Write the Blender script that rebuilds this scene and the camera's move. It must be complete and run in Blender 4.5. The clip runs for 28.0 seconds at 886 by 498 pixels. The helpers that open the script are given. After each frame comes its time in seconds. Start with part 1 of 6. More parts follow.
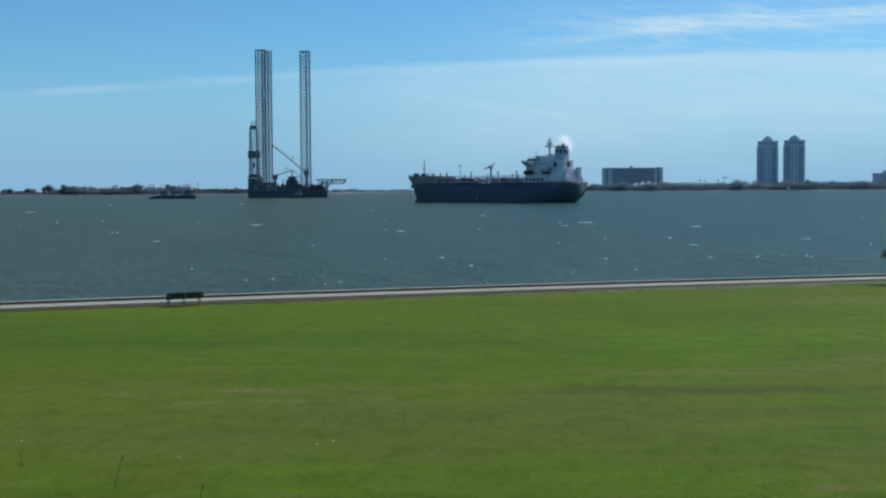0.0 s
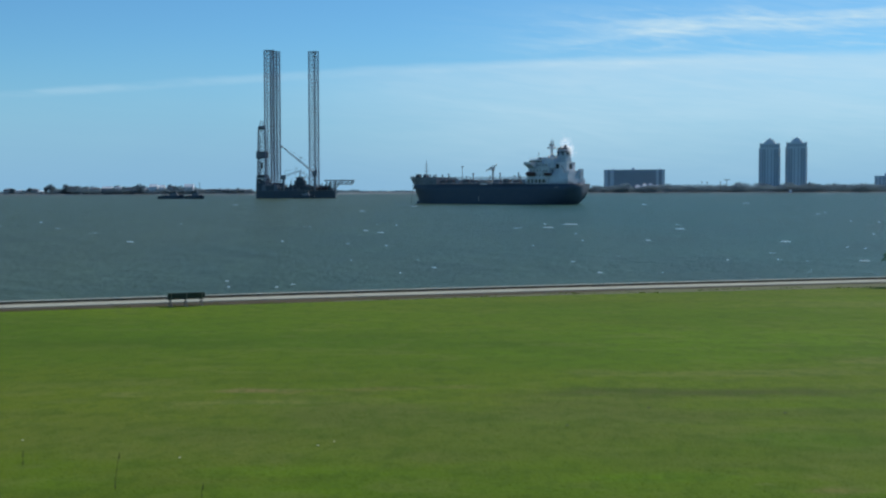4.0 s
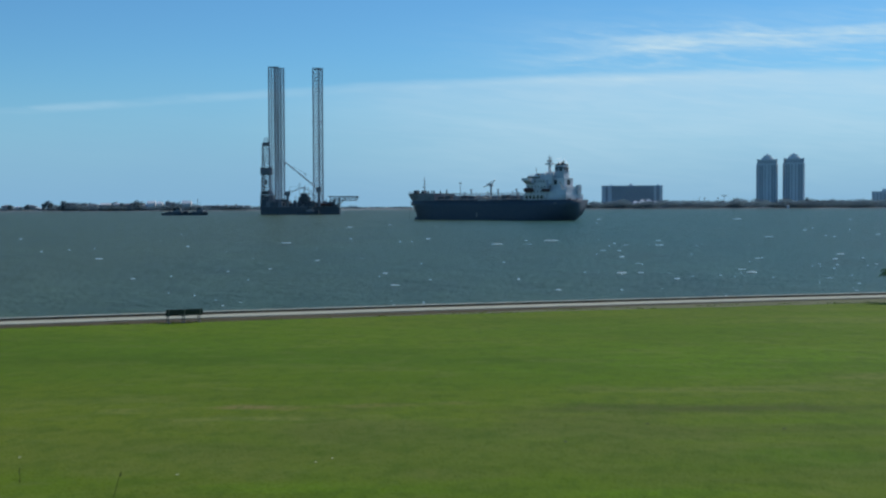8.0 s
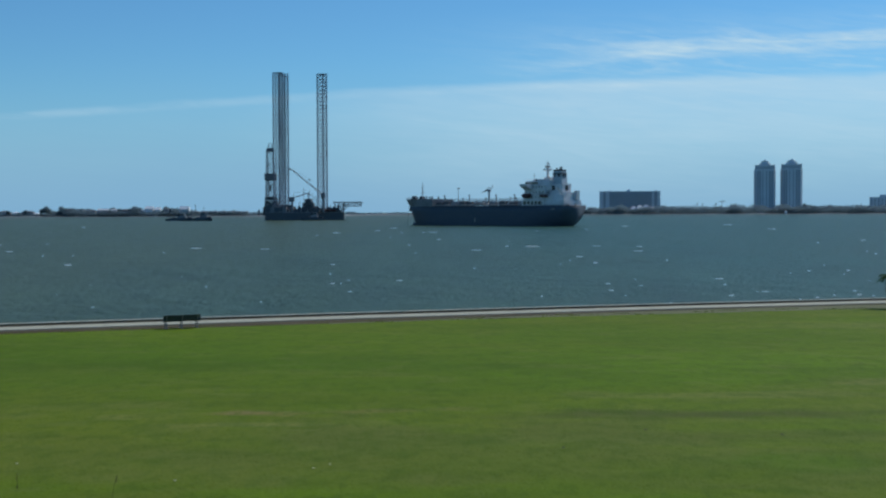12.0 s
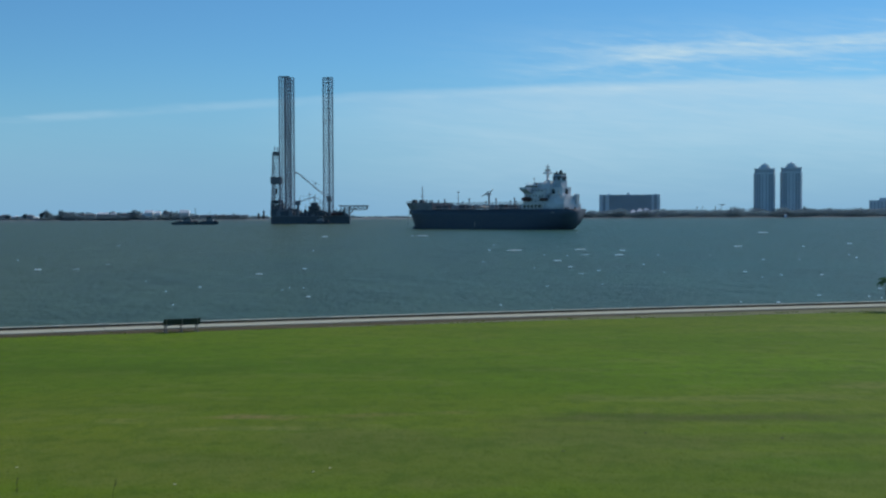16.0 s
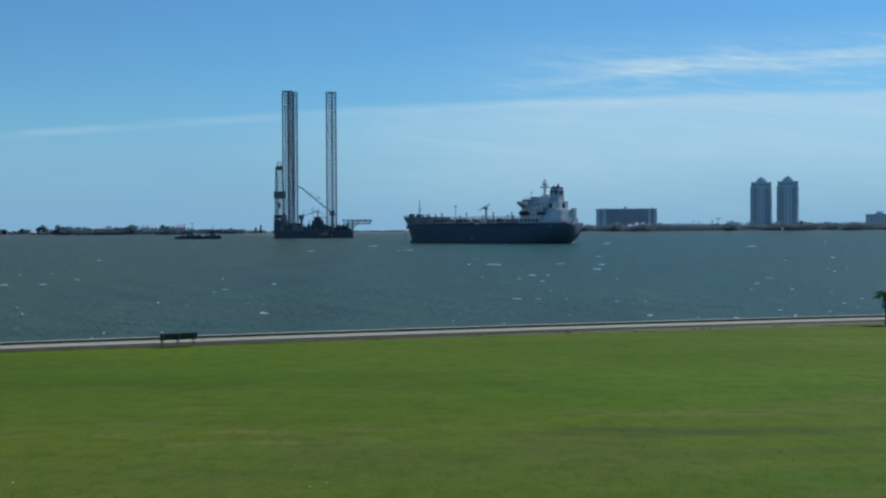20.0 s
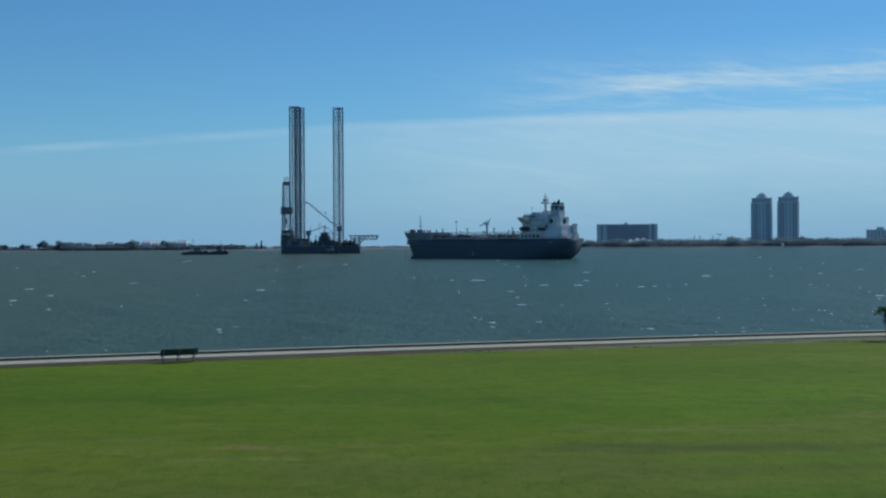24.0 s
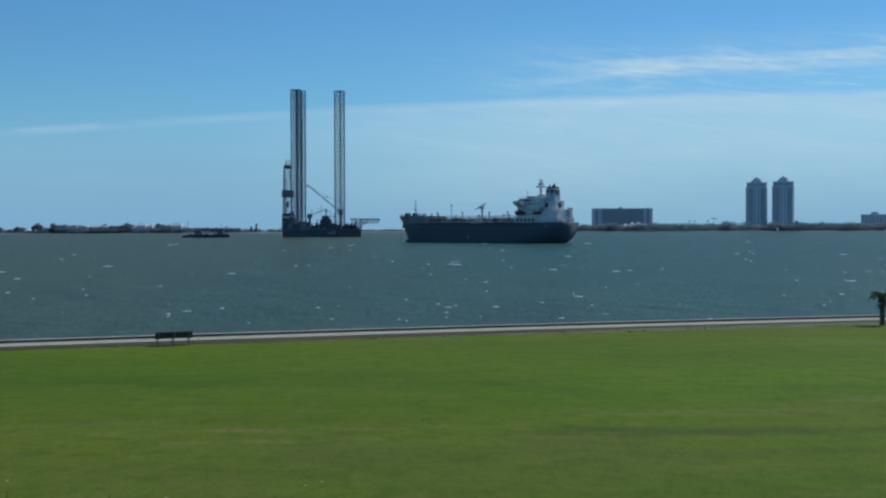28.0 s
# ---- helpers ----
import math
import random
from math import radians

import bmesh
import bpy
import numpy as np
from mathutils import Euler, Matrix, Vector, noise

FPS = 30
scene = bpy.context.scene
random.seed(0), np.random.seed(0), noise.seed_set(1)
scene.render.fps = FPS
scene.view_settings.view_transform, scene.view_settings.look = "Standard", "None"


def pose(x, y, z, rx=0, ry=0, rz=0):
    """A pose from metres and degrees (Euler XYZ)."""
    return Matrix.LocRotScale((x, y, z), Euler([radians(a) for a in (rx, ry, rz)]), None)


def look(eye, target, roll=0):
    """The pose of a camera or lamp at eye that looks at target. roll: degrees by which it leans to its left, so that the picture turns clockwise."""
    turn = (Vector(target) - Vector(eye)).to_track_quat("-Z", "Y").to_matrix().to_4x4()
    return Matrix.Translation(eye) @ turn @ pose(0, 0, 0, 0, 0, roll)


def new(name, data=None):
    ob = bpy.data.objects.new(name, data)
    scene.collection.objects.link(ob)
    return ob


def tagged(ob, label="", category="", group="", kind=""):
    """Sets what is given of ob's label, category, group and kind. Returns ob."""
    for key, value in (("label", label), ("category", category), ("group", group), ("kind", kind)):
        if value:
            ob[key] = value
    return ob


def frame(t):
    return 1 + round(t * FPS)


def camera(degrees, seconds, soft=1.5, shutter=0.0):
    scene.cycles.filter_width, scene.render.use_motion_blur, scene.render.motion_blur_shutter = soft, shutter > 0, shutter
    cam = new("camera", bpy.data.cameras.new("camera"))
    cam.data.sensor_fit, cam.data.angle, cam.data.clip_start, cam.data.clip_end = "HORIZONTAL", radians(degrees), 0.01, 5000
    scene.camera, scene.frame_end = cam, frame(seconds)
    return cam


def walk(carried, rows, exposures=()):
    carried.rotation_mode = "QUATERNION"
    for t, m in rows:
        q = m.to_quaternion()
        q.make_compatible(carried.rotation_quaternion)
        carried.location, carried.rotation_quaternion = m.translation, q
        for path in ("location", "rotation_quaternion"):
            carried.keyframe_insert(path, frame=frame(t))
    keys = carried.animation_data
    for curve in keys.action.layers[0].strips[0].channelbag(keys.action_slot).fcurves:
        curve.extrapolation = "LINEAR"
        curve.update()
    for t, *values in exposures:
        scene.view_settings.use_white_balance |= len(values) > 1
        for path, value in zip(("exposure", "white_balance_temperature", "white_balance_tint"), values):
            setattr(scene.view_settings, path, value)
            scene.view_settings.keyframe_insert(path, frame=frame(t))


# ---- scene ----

# camera: held by hand on a bank above a lawn, 8.9 m over the water
EYE_Z = 8.9
cam = camera(39.3, 28.0, soft=2.3)
TURNS = [  # seconds, yaw, pitch, roll
    (0, -0.001, -2.802, 0.356), (0.5, -0.051, -2.544, 0.337), (1, -0.007, -2.500, 0.414), (1.5, -0.001, -2.565, 0.435),
    (2, 0.120, -2.972, 0.238), (2.5, 0.025, -2.871, 0.157), (3, 0.033, -2.778, 0.196), (3.5, 0.085, -2.749, 0.146),
    (5.5, 0.040, -2.750, 0.147), (6, -0.067, -2.528, 0.202), (6.5, 0.006, -2.271, 0.151), (7, -0.065, -2.392, 0.169),
    (7.5, -0.045, -2.233, 0.160), (8, -0.013, -2.006, 0.210), (8.5, -0.045, -2.193, 0.159), (9, -0.009, -2.090, 0.222),
    (9.5, -0.065, -2.267, 0.177), (10, -0.045, -2.017, 0.241), (10.5, -0.068, -1.762, 0.199), (11, -0.062, -1.655, 0.238),
    (11.5, -0.084, -1.819, 0.244), (12, -0.108, -1.744, 0.207), (12.5, -0.082, -1.619, 0.242), (14.5, -0.083, -1.579, 0.245),
    (15, -0.119, -1.618, 0.242), (15.5, -0.119, -1.580, 0.244), (16, -0.119, -1.580, 0.244), (16.5, -0.099, -1.467, 0.278),
    (17, -0.156, -1.500, 0.242), (17.5, -0.150, -1.420, 0.253), (18, -0.148, -1.182, 0.254), (18.5, -0.136, -1.057, 0.296),
    (19, -0.199, -1.209, 0.292), (19.5, -0.270, -1.243, 0.320), (20, -0.255, -0.927, 0.320), (20.5, -0.243, -0.957, 0.313),
    (21, -0.237, -0.774, 0.351), (21.5, -0.229, -0.746, 0.314), (23.5, -0.274, -0.153, 0.281), (24, -0.226, -0.206, 0.322),
    (24.5, -0.263, -0.426, 0.245), (25, -0.265, -0.664, 0.242), (25.5, -0.382, -1.240, 0.159), (26, -0.351, -1.279, 0.153),
    (26.5, -0.403, -1.229, 0.191), (27, -0.459, -0.985, 0.240), (27.5, -0.430, -0.921, 0.152), (28, -0.456, -0.962, 0.159)]
walk(cam, [(t, pose(0, 0, EYE_Z, 90 + p, r, w)) for t, w, p, r in TURNS],
     exposures=[(0, 0.0, 6620, 10), (3.5, 0.0, 6620, 10), (6, -0.03, 6580, 10), (11, -0.13, 6520, 10), (17, -0.15, 6480, 10), (18.5, -0.17, 6450, 10), (19, -0.13, 6460, 10),
                (21, -0.22, 6420, 10), (24, -0.25, 6430, 10), (25, -0.19, 6460, 10), (26, -0.13, 6480, 10), (28, -0.20, 6460, 10)])

# ---- light ----
SUN_AZ, SUN_EL = 47.0, 46.0        # degrees right of the view's axis, above the horizon
world = bpy.data.worlds.new("world")
scene.world = world
world.use_nodes = True
wn = world.node_tree.nodes
sky = wn.new("ShaderNodeTexSky")
sky.sky_type = "NISHITA"
sky.sun_disc = False
sky.sun_elevation, sky.sun_rotation = radians(SUN_EL), radians(SUN_AZ)
sky.air_density, sky.dust_density, sky.ozone_density = 1.0, 0.0, 3.0
wn["Background"].inputs["Strength"].default_value = 0.095
tint = wn.new("ShaderNodeMix")          # clear, deep blue winter air
tint.data_type, tint.blend_type = "RGBA", "MULTIPLY"
tint.inputs["Factor"].default_value = 1.0
tint.inputs["B"].default_value = (0.45, 0.83, 1.08, 1)
world.node_tree.links.new(sky.outputs["Color"], tint.inputs["A"])
world.node_tree.links.new(tint.outputs["Result"], wn["Background"].inputs["Color"])

sun = new("sun", bpy.data.lights.new("sun", "SUN"))
sun.data.energy, sun.data.angle, sun.data.color = 3.0, radians(0.53), (1.0, 0.96, 0.90)
sd = Vector((math.sin(radians(SUN_AZ)) * math.cos(radians(SUN_EL)),
             math.cos(radians(SUN_AZ)) * math.cos(radians(SUN_EL)), math.sin(radians(SUN_EL))))
sun.matrix_world = look(sd * 100, (0, 0, 0))


# ---- materials ----
def mat(name, base, other=None, rough=0.7, metal=0.0, big=0.3, small=4.0, mix=0.5, bump=0.0, bump_scale=20.0,
        stretch=(1, 1, 1), spec=0.5, island=0.0):
    """A surface whose colour wanders between base and other at two scales, in metres of the object's space."""
    m = bpy.data.materials.new(name)
    m.use_nodes = True
    n, l = m.node_tree.nodes, m.node_tree.links
    b = n["Principled BSDF"]
    other = other or tuple(c * 0.7 for c in base)
    co = n.new("ShaderNodeTexCoord")
    mp = n.new("ShaderNodeMapping")
    mp.inputs["Scale"].default_value = stretch
    l.new(co.outputs["Object"], mp.inputs["Vector"])
    fac = None
    for sc, det in ((big, 4.0), (small, 6.0)):
        t = n.new("ShaderNodeTexNoise")
        t.inputs["Scale"].default_value, t.inputs["Detail"].default_value = sc, det
        l.new(mp.outputs["Vector"], t.inputs["Vector"])
        if fac is None:
            fac = t.outputs["Fac"]
        else:
            a = n.new("ShaderNodeMath")
            a.operation = "ADD"
            l.new(fac, a.inputs[0])
            l.new(t.outputs["Fac"], a.inputs[1])
            fac = a.outputs[0]
    if island:
        g = n.new("ShaderNodeNewGeometry")
        a = n.new("ShaderNodeMath")
        a.operation = "MULTIPLY_ADD"
        a.inputs[1].default_value = island
        l.new(g.outputs["Random Per Island"], a.inputs[0])
        l.new(fac, a.inputs[2])
        fac = a.outputs[0]
    r = n.new("ShaderNodeMapRange")
    r.inputs["From Min"].default_value, r.inputs["From Max"].default_value = 1.0 - mix * 0.5, 1.0 + mix * 0.5
    l.new(fac, r.inputs["Value"])
    mx = n.new("ShaderNodeMix")
    mx.data_type = "RGBA"
    mx.inputs["A"].default_value, mx.inputs["B"].default_value = (*base, 1), (*other, 1)
    l.new(r.outputs["Result"], mx.inputs["Factor"])
    l.new(mx.outputs["Result"], b.inputs["Base Color"])
    b.inputs["Roughness"].default_value, b.inputs["Metallic"].default_value = rough, metal
    b.inputs["Specular IOR Level"].default_value = spec
    if bump:
        t = n.new("ShaderNodeTexNoise")
        t.inputs["Scale"].default_value, t.inputs["Detail"].default_value = bump_scale, 5.0
        l.new(mp.outputs["Vector"], t.inputs["Vector"])
        bp = n.new("ShaderNodeBump")
        bp.inputs["Strength"].default_value, bp.inputs["Distance"].default_value = bump, 0.05
        l.new(t.outputs["Fac"], bp.inputs["Height"])
        l.new(bp.outputs["Normal"], b.inputs["Normal"])
    return m


def let_through(m, colour, share):
    """Thin stuff with the sun behind it: part of the light comes through."""
    n, l = m.node_tree.nodes, m.node_tree.links
    t, k = n.new("ShaderNodeBsdfTranslucent"), n.new("ShaderNodeMixShader")
    t.inputs["Color"].default_value = (*colour, 1)
    k.inputs["Fac"].default_value = share
    l.new(n["Principled BSDF"].outputs[0], k.inputs[1])
    l.new(t.outputs[0], k.inputs[2])
    l.new(k.outputs[0], n["Material Output"].inputs["Surface"])


# M_RIG, M_LEG, M_RIGHULL and M_HULL are raised a little for distance haze
M_RIG = mat("rig_paint", (0.145, 0.170, 0.205), (0.20, 0.195, 0.20), 0.6, big=0.08, small=0.7)
M_LEG = mat("leg_steel", (0.16, 0.18, 0.26), (0.22, 0.20, 0.21), 0.55, big=0.05, small=0.6)
M_RIGHULL = mat("rig_hull_paint", (0.062, 0.084, 0.104), (0.095, 0.10, 0.108), 0.6, big=0.07, small=0.6, mix=0.8)
M_RIGPALE = mat("rig_pale_paint", (0.26, 0.28, 0.31), (0.17, 0.17, 0.18), 0.6, big=0.1, small=0.8)
M_HULL = mat("hull_paint", (0.050, 0.072, 0.102), (0.068, 0.085, 0.108), 0.6, big=0.06, small=0.5, stretch=(0.6, 0.6, 1.6))
M_BULWARK = mat("bulwark_paint", (0.27, 0.28, 0.30), (0.14, 0.14, 0.15), 0.6, big=0.12, small=0.9)
M_SHIPWHITE = mat("ship_white_paint", (0.80, 0.80, 0.81), (0.56, 0.53, 0.52), 0.5, big=0.15, small=1.2, mix=0.8)
M_DECK = mat("deck_paint", (0.14, 0.12, 0.125), (0.10, 0.095, 0.10), 0.7, big=0.1, small=1.0)
M_PIPE = mat("pipe_paint", (0.36, 0.36, 0.36), (0.22, 0.20, 0.19), 0.55, big=0.2, small=2.0)
M_DARK = mat("dark_steel", (0.03, 0.03, 0.035), (0.05, 0.045, 0.04), 0.55, big=0.3, small=3.0)
M_GLASS = mat("dark_glass", (0.015, 0.02, 0.025), (0.02, 0.025, 0.03), 0.12)
M_ORANGE = mat("lifeboat_orange", (0.13, 0.045, 0.03), (0.09, 0.04, 0.03), 0.5)
M_FUNNEL = mat("funnel_paint", (0.50, 0.56, 0.60), (0.38, 0.43, 0.46), 0.5, big=0.3, small=2.0)
M_CONC = mat("walk_concrete", (0.46, 0.465, 0.36), (0.33, 0.335, 0.26), 0.85, big=0.35, small=5.0, mix=0.8, bump=0.15, bump_scale=30, spec=0.08)
M_CURB = mat("curb_concrete", (0.64, 0.64, 0.52), (0.42, 0.42, 0.33), 0.85, big=0.5, small=6.0, mix=0.8, bump=0.2, spec=0.08)
M_SOIL = mat("bare_soil", (0.060, 0.049, 0.030), (0.125, 0.105, 0.062), 0.95, big=0.25, small=6.0, mix=0.8, bump=0.5, bump_scale=12, spec=0.08)
M_VERGE = mat("sandy_verge", (0.175, 0.175, 0.115), (0.13, 0.15, 0.065), 0.95, big=0.3, small=4.0, mix=0.8, bump=0.4, bump_scale=12, spec=0.08)
# dark concrete tone with the shade of wall face and gap put in
M_SHADECONC = mat("shade_concrete", (0.085, 0.072, 0.046), (0.125, 0.112, 0.075), 0.85, big=0.4, small=5.0, spec=0.08)
M_ROCK = mat("wet_rock", (0.05, 0.048, 0.045), (0.09, 0.085, 0.075), 0.7, big=0.8, small=6.0, bump=0.4, spec=0.08)
M_BENCH = mat("bench_slats", (0.022, 0.035, 0.028), (0.04, 0.045, 0.04), 0.5, big=2.0, small=20.0)
M_BENCHLEG = mat("bench_steel", (0.24, 0.24, 0.22), (0.16, 0.16, 0.15), 0.55, metal=0.2, big=2.0, small=20.0)
M_TRUNK = mat("palm_trunk", (0.15, 0.12, 0.10), (0.08, 0.065, 0.055), 0.9, big=2.0, small=15.0, mix=0.8, bump=0.6, bump_scale=15)
M_FROND = mat("palm_frond", (0.028, 0.085, 0.022), (0.045, 0.10, 0.028), 0.9, spec=0.1, big=1.0, small=6.0, island=0.4)
let_through(M_FROND, (0.07, 0.19, 0.045), 0.5)
# far leaves: bluish lift in base and transmitted colour stands in for haze
M_HAZEDLEAF = mat("hazed_foliage", (0.110, 0.168, 0.195), (0.138, 0.188, 0.205), 0.85, big=0.02, small=0.15, mix=0.6, island=0.6)
let_through(M_HAZEDLEAF, (0.20, 0.30, 0.35), 0.55)
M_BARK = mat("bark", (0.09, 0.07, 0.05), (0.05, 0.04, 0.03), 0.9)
# far land and sand carry painted haze in their base colours too
M_HAZEDLAND = mat("hazed_scrub", (0.110, 0.140, 0.150), (0.135, 0.165, 0.168), 0.95, big=0.012, small=0.09, mix=0.7)
M_HAZEDSAND = mat("sand", (0.22, 0.25, 0.265), (0.15, 0.175, 0.185), 0.95, big=0.01, small=0.1)
# tower, glass, siding and roof colours lifted bluish to stand in for haze
M_TOWER = mat("tower_concrete", (0.72, 0.75, 0.78), (0.64, 0.66, 0.69), 0.75, big=0.03, small=0.3)
M_SLAB = mat("slab_cladding", (0.33, 0.37, 0.43), (0.28, 0.31, 0.35), 0.7, big=0.03, small=0.3)
M_TOWERWALL = mat("tower_render", (0.72, 0.75, 0.78), (0.62, 0.65, 0.68), 0.7, big=0.03, small=0.3)
M_PIER = mat("pale_pier", (0.64, 0.68, 0.71), (0.55, 0.58, 0.61), 0.75, big=0.03, small=0.3)
M_WINDOW = mat("window_glass", (0.31, 0.35, 0.40), (0.36, 0.39, 0.43), 0.3, big=0.05, small=0.4)
M_WHITEHOUSE = mat("white_siding", (0.80, 0.83, 0.85), (0.68, 0.70, 0.71), 0.7, big=0.1, small=1.0)
M_CREAM = mat("cream_siding", (0.74, 0.74, 0.69), (0.62, 0.62, 0.58), 0.7, big=0.1, small=1.0)
M_GREYHOUSE = mat("grey_siding", (0.24, 0.27, 0.30), (0.18, 0.20, 0.22), 0.8, big=0.1, small=1.0)
M_ROOF = mat("shingle_roof", (0.13, 0.14, 0.155), (0.18, 0.185, 0.19), 0.85, big=0.1, small=1.0)
M_FOAM = mat("sea_foam", (0.64, 0.75, 0.77), (0.48, 0.60, 0.63), 0.8, big=0.5, small=4.0)
let_through(M_FOAM, (0.72, 0.88, 0.92), 0.5)
M_WEED = mat("dry_weed", (0.075, 0.085, 0.03), (0.10, 0.085, 0.04), 0.9)
M_LITTER = mat("pale_scrap", (0.62, 0.62, 0.42), (0.5, 0.5, 0.36), 0.8)


def grass_material(name, blades):
    """Mown lawn: fresh green, yellow-green and tired brown patches, at three scales."""
    m = bpy.data.materials.new(name)
    m.use_nodes = True
    n, l = m.node_tree.nodes, m.node_tree.links
    b = n["Principled BSDF"]
    co = n.new("ShaderNodeTexCoord")

    def wander(scale, lo, hi, detail=4.0, stretch=(1, 1, 1), off=0.0):
        mp = n.new("ShaderNodeMapping")
        mp.inputs["Scale"].default_value = stretch
        mp.inputs["Location"].default_value = (off, off * 0.7, 0)
        mp.inputs["Rotation"].default_value = (0, 0, radians(6))
        l.new(co.outputs["Object"], mp.inputs["Vector"])
        t = n.new("ShaderNodeTexNoise")
        t.inputs["Scale"].default_value, t.inputs["Detail"].default_value = scale, detail
        l.new(mp.outputs["Vector"], t.inputs["Vector"])
        r = n.new("ShaderNodeMapRange")
        r.inputs["From Min"].default_value, r.inputs["From Max"].default_value = lo, hi
        l.new(t.outputs["Fac"], r.inputs["Value"])
        return r.outputs["Result"]

    def blend(fac, a, c, share=1.0):
        mx = n.new("ShaderNodeMix")
        mx.data_type = "RGBA"
        if share < 1:
            k = n.new("ShaderNodeMath")
            k.operation = "MULTIPLY"
            k.inputs[1].default_value = share
            l.new(fac, k.inputs[0])
            fac = k.outputs[0]
        l.new(fac, mx.inputs["Factor"])
        for key, v in (("A", a), ("B", c)):
            if isinstance(v, tuple):
                mx.inputs[key].default_value = (*v, 1)
            else:
                l.new(v, mx.inputs[key])
        return mx.outputs["Result"]

    c = blend(wander(0.07, 0.38, 0.62, stretch=(0.5, 1.2, 1)), GRASS_A, GRASS_B)
    c = blend(wander(0.10, 0.50, 0.72, stretch=(0.45, 1.3, 1), off=31.0), c, GRASS_DRY, 0.45)
    # worn, lush and dull spots, placed to fit the camera's view
    sp = n.new("ShaderNodeSeparateXYZ")
    l.new(co.outputs["Object"], sp.inputs["Vector"])
    ragged = wander(0.5, 0.25, 0.75, 5.0, stretch=(0.5, 1.0, 1), off=17.0)

    def calc(op, p, q):
        k = n.new("ShaderNodeMath")
        k.operation = op
        for i, v in enumerate((p, q)):
            if isinstance(v, (int, float)):
                k.inputs[i].default_value = v
            else:
                l.new(v, k.inputs[i])
        return k.outputs[0]

    for px, py, rx, ry, tone, share in LAWN_SPOTS:
        u = calc("DIVIDE", calc("SUBTRACT", sp.outputs["X"], px), rx)
        w = calc("DIVIDE", calc("SUBTRACT", sp.outputs["Y"], py), ry)
        d = calc("ADD", calc("SQRT", calc("ADD", calc("MULTIPLY", u, u), calc("MULTIPLY", w, w)), 0), ragged)
        r = n.new("ShaderNodeMapRange")
        r.interpolation_type = "SMOOTHSTEP"
        r.inputs["From Min"].default_value, r.inputs["From Max"].default_value = 0.75, 1.55
        r.inputs["To Min"].default_value, r.inputs["To Max"].default_value = share, 0.0
        l.new(d, r.inputs["Value"])
        c = blend(r.outputs["Result"], c, tone)
    # mottling from strides down to tufts; stretch shaped to fit the camera's view
    c = blend(wander(0.16, 0.47, 0.66, 5.0, stretch=(0.40, 1.3, 1), off=7.0), c, GRASS_DARK, 0.36)
    c = blend(wander(1.0, 0.50, 0.66, 6.0, stretch=(0.75, 0.85, 1), off=43.0), c, GRASS_DARK, 0.48)
    c = blend(wander(0.75, 0.53, 0.68, 6.0, stretch=(0.65, 0.90, 1), off=71.0), c, GRASS_PALE, 0.34)
    c = blend(wander(3.0, 0.50, 0.66, 4.0, stretch=(1.0, 0.45, 1), off=57.0), c, GRASS_DARK, 0.46)
    c = blend(wander(6.0, 0.40, 0.75, 4.0, off=3.0), c, GRASS_DARK, 0.25)
    l.new(c, b.inputs["Base Color"])
    b.inputs["Roughness"].default_value = 0.8
    b.inputs["Specular IOR Level"].default_value = 0.05
    if blades:
        tl = n.new("ShaderNodeBsdfTranslucent")
        l.new(c, tl.inputs["Color"])
        ms = n.new("ShaderNodeMixShader")
        ms.inputs["Fac"].default_value = 0.5
        l.new(b.outputs["BSDF"], ms.inputs[1])
        l.new(tl.outputs["BSDF"], ms.inputs[2])
        l.new(ms.outputs["Shader"], n["Material Output"].inputs["Surface"])
    else:
        t = n.new("ShaderNodeTexNoise")
        t.inputs["Scale"].default_value, t.inputs["Detail"].default_value = 9.0, 6.0
        l.new(co.outputs["Object"], t.inputs["Vector"])
        bp = n.new("ShaderNodeBump")
        bp.inputs["Strength"].default_value, bp.inputs["Distance"].default_value = 0.5, 0.06
        l.new(t.outputs["Fac"], bp.inputs["Height"])
        l.new(bp.outputs["Normal"], b.inputs["Normal"])
    return m


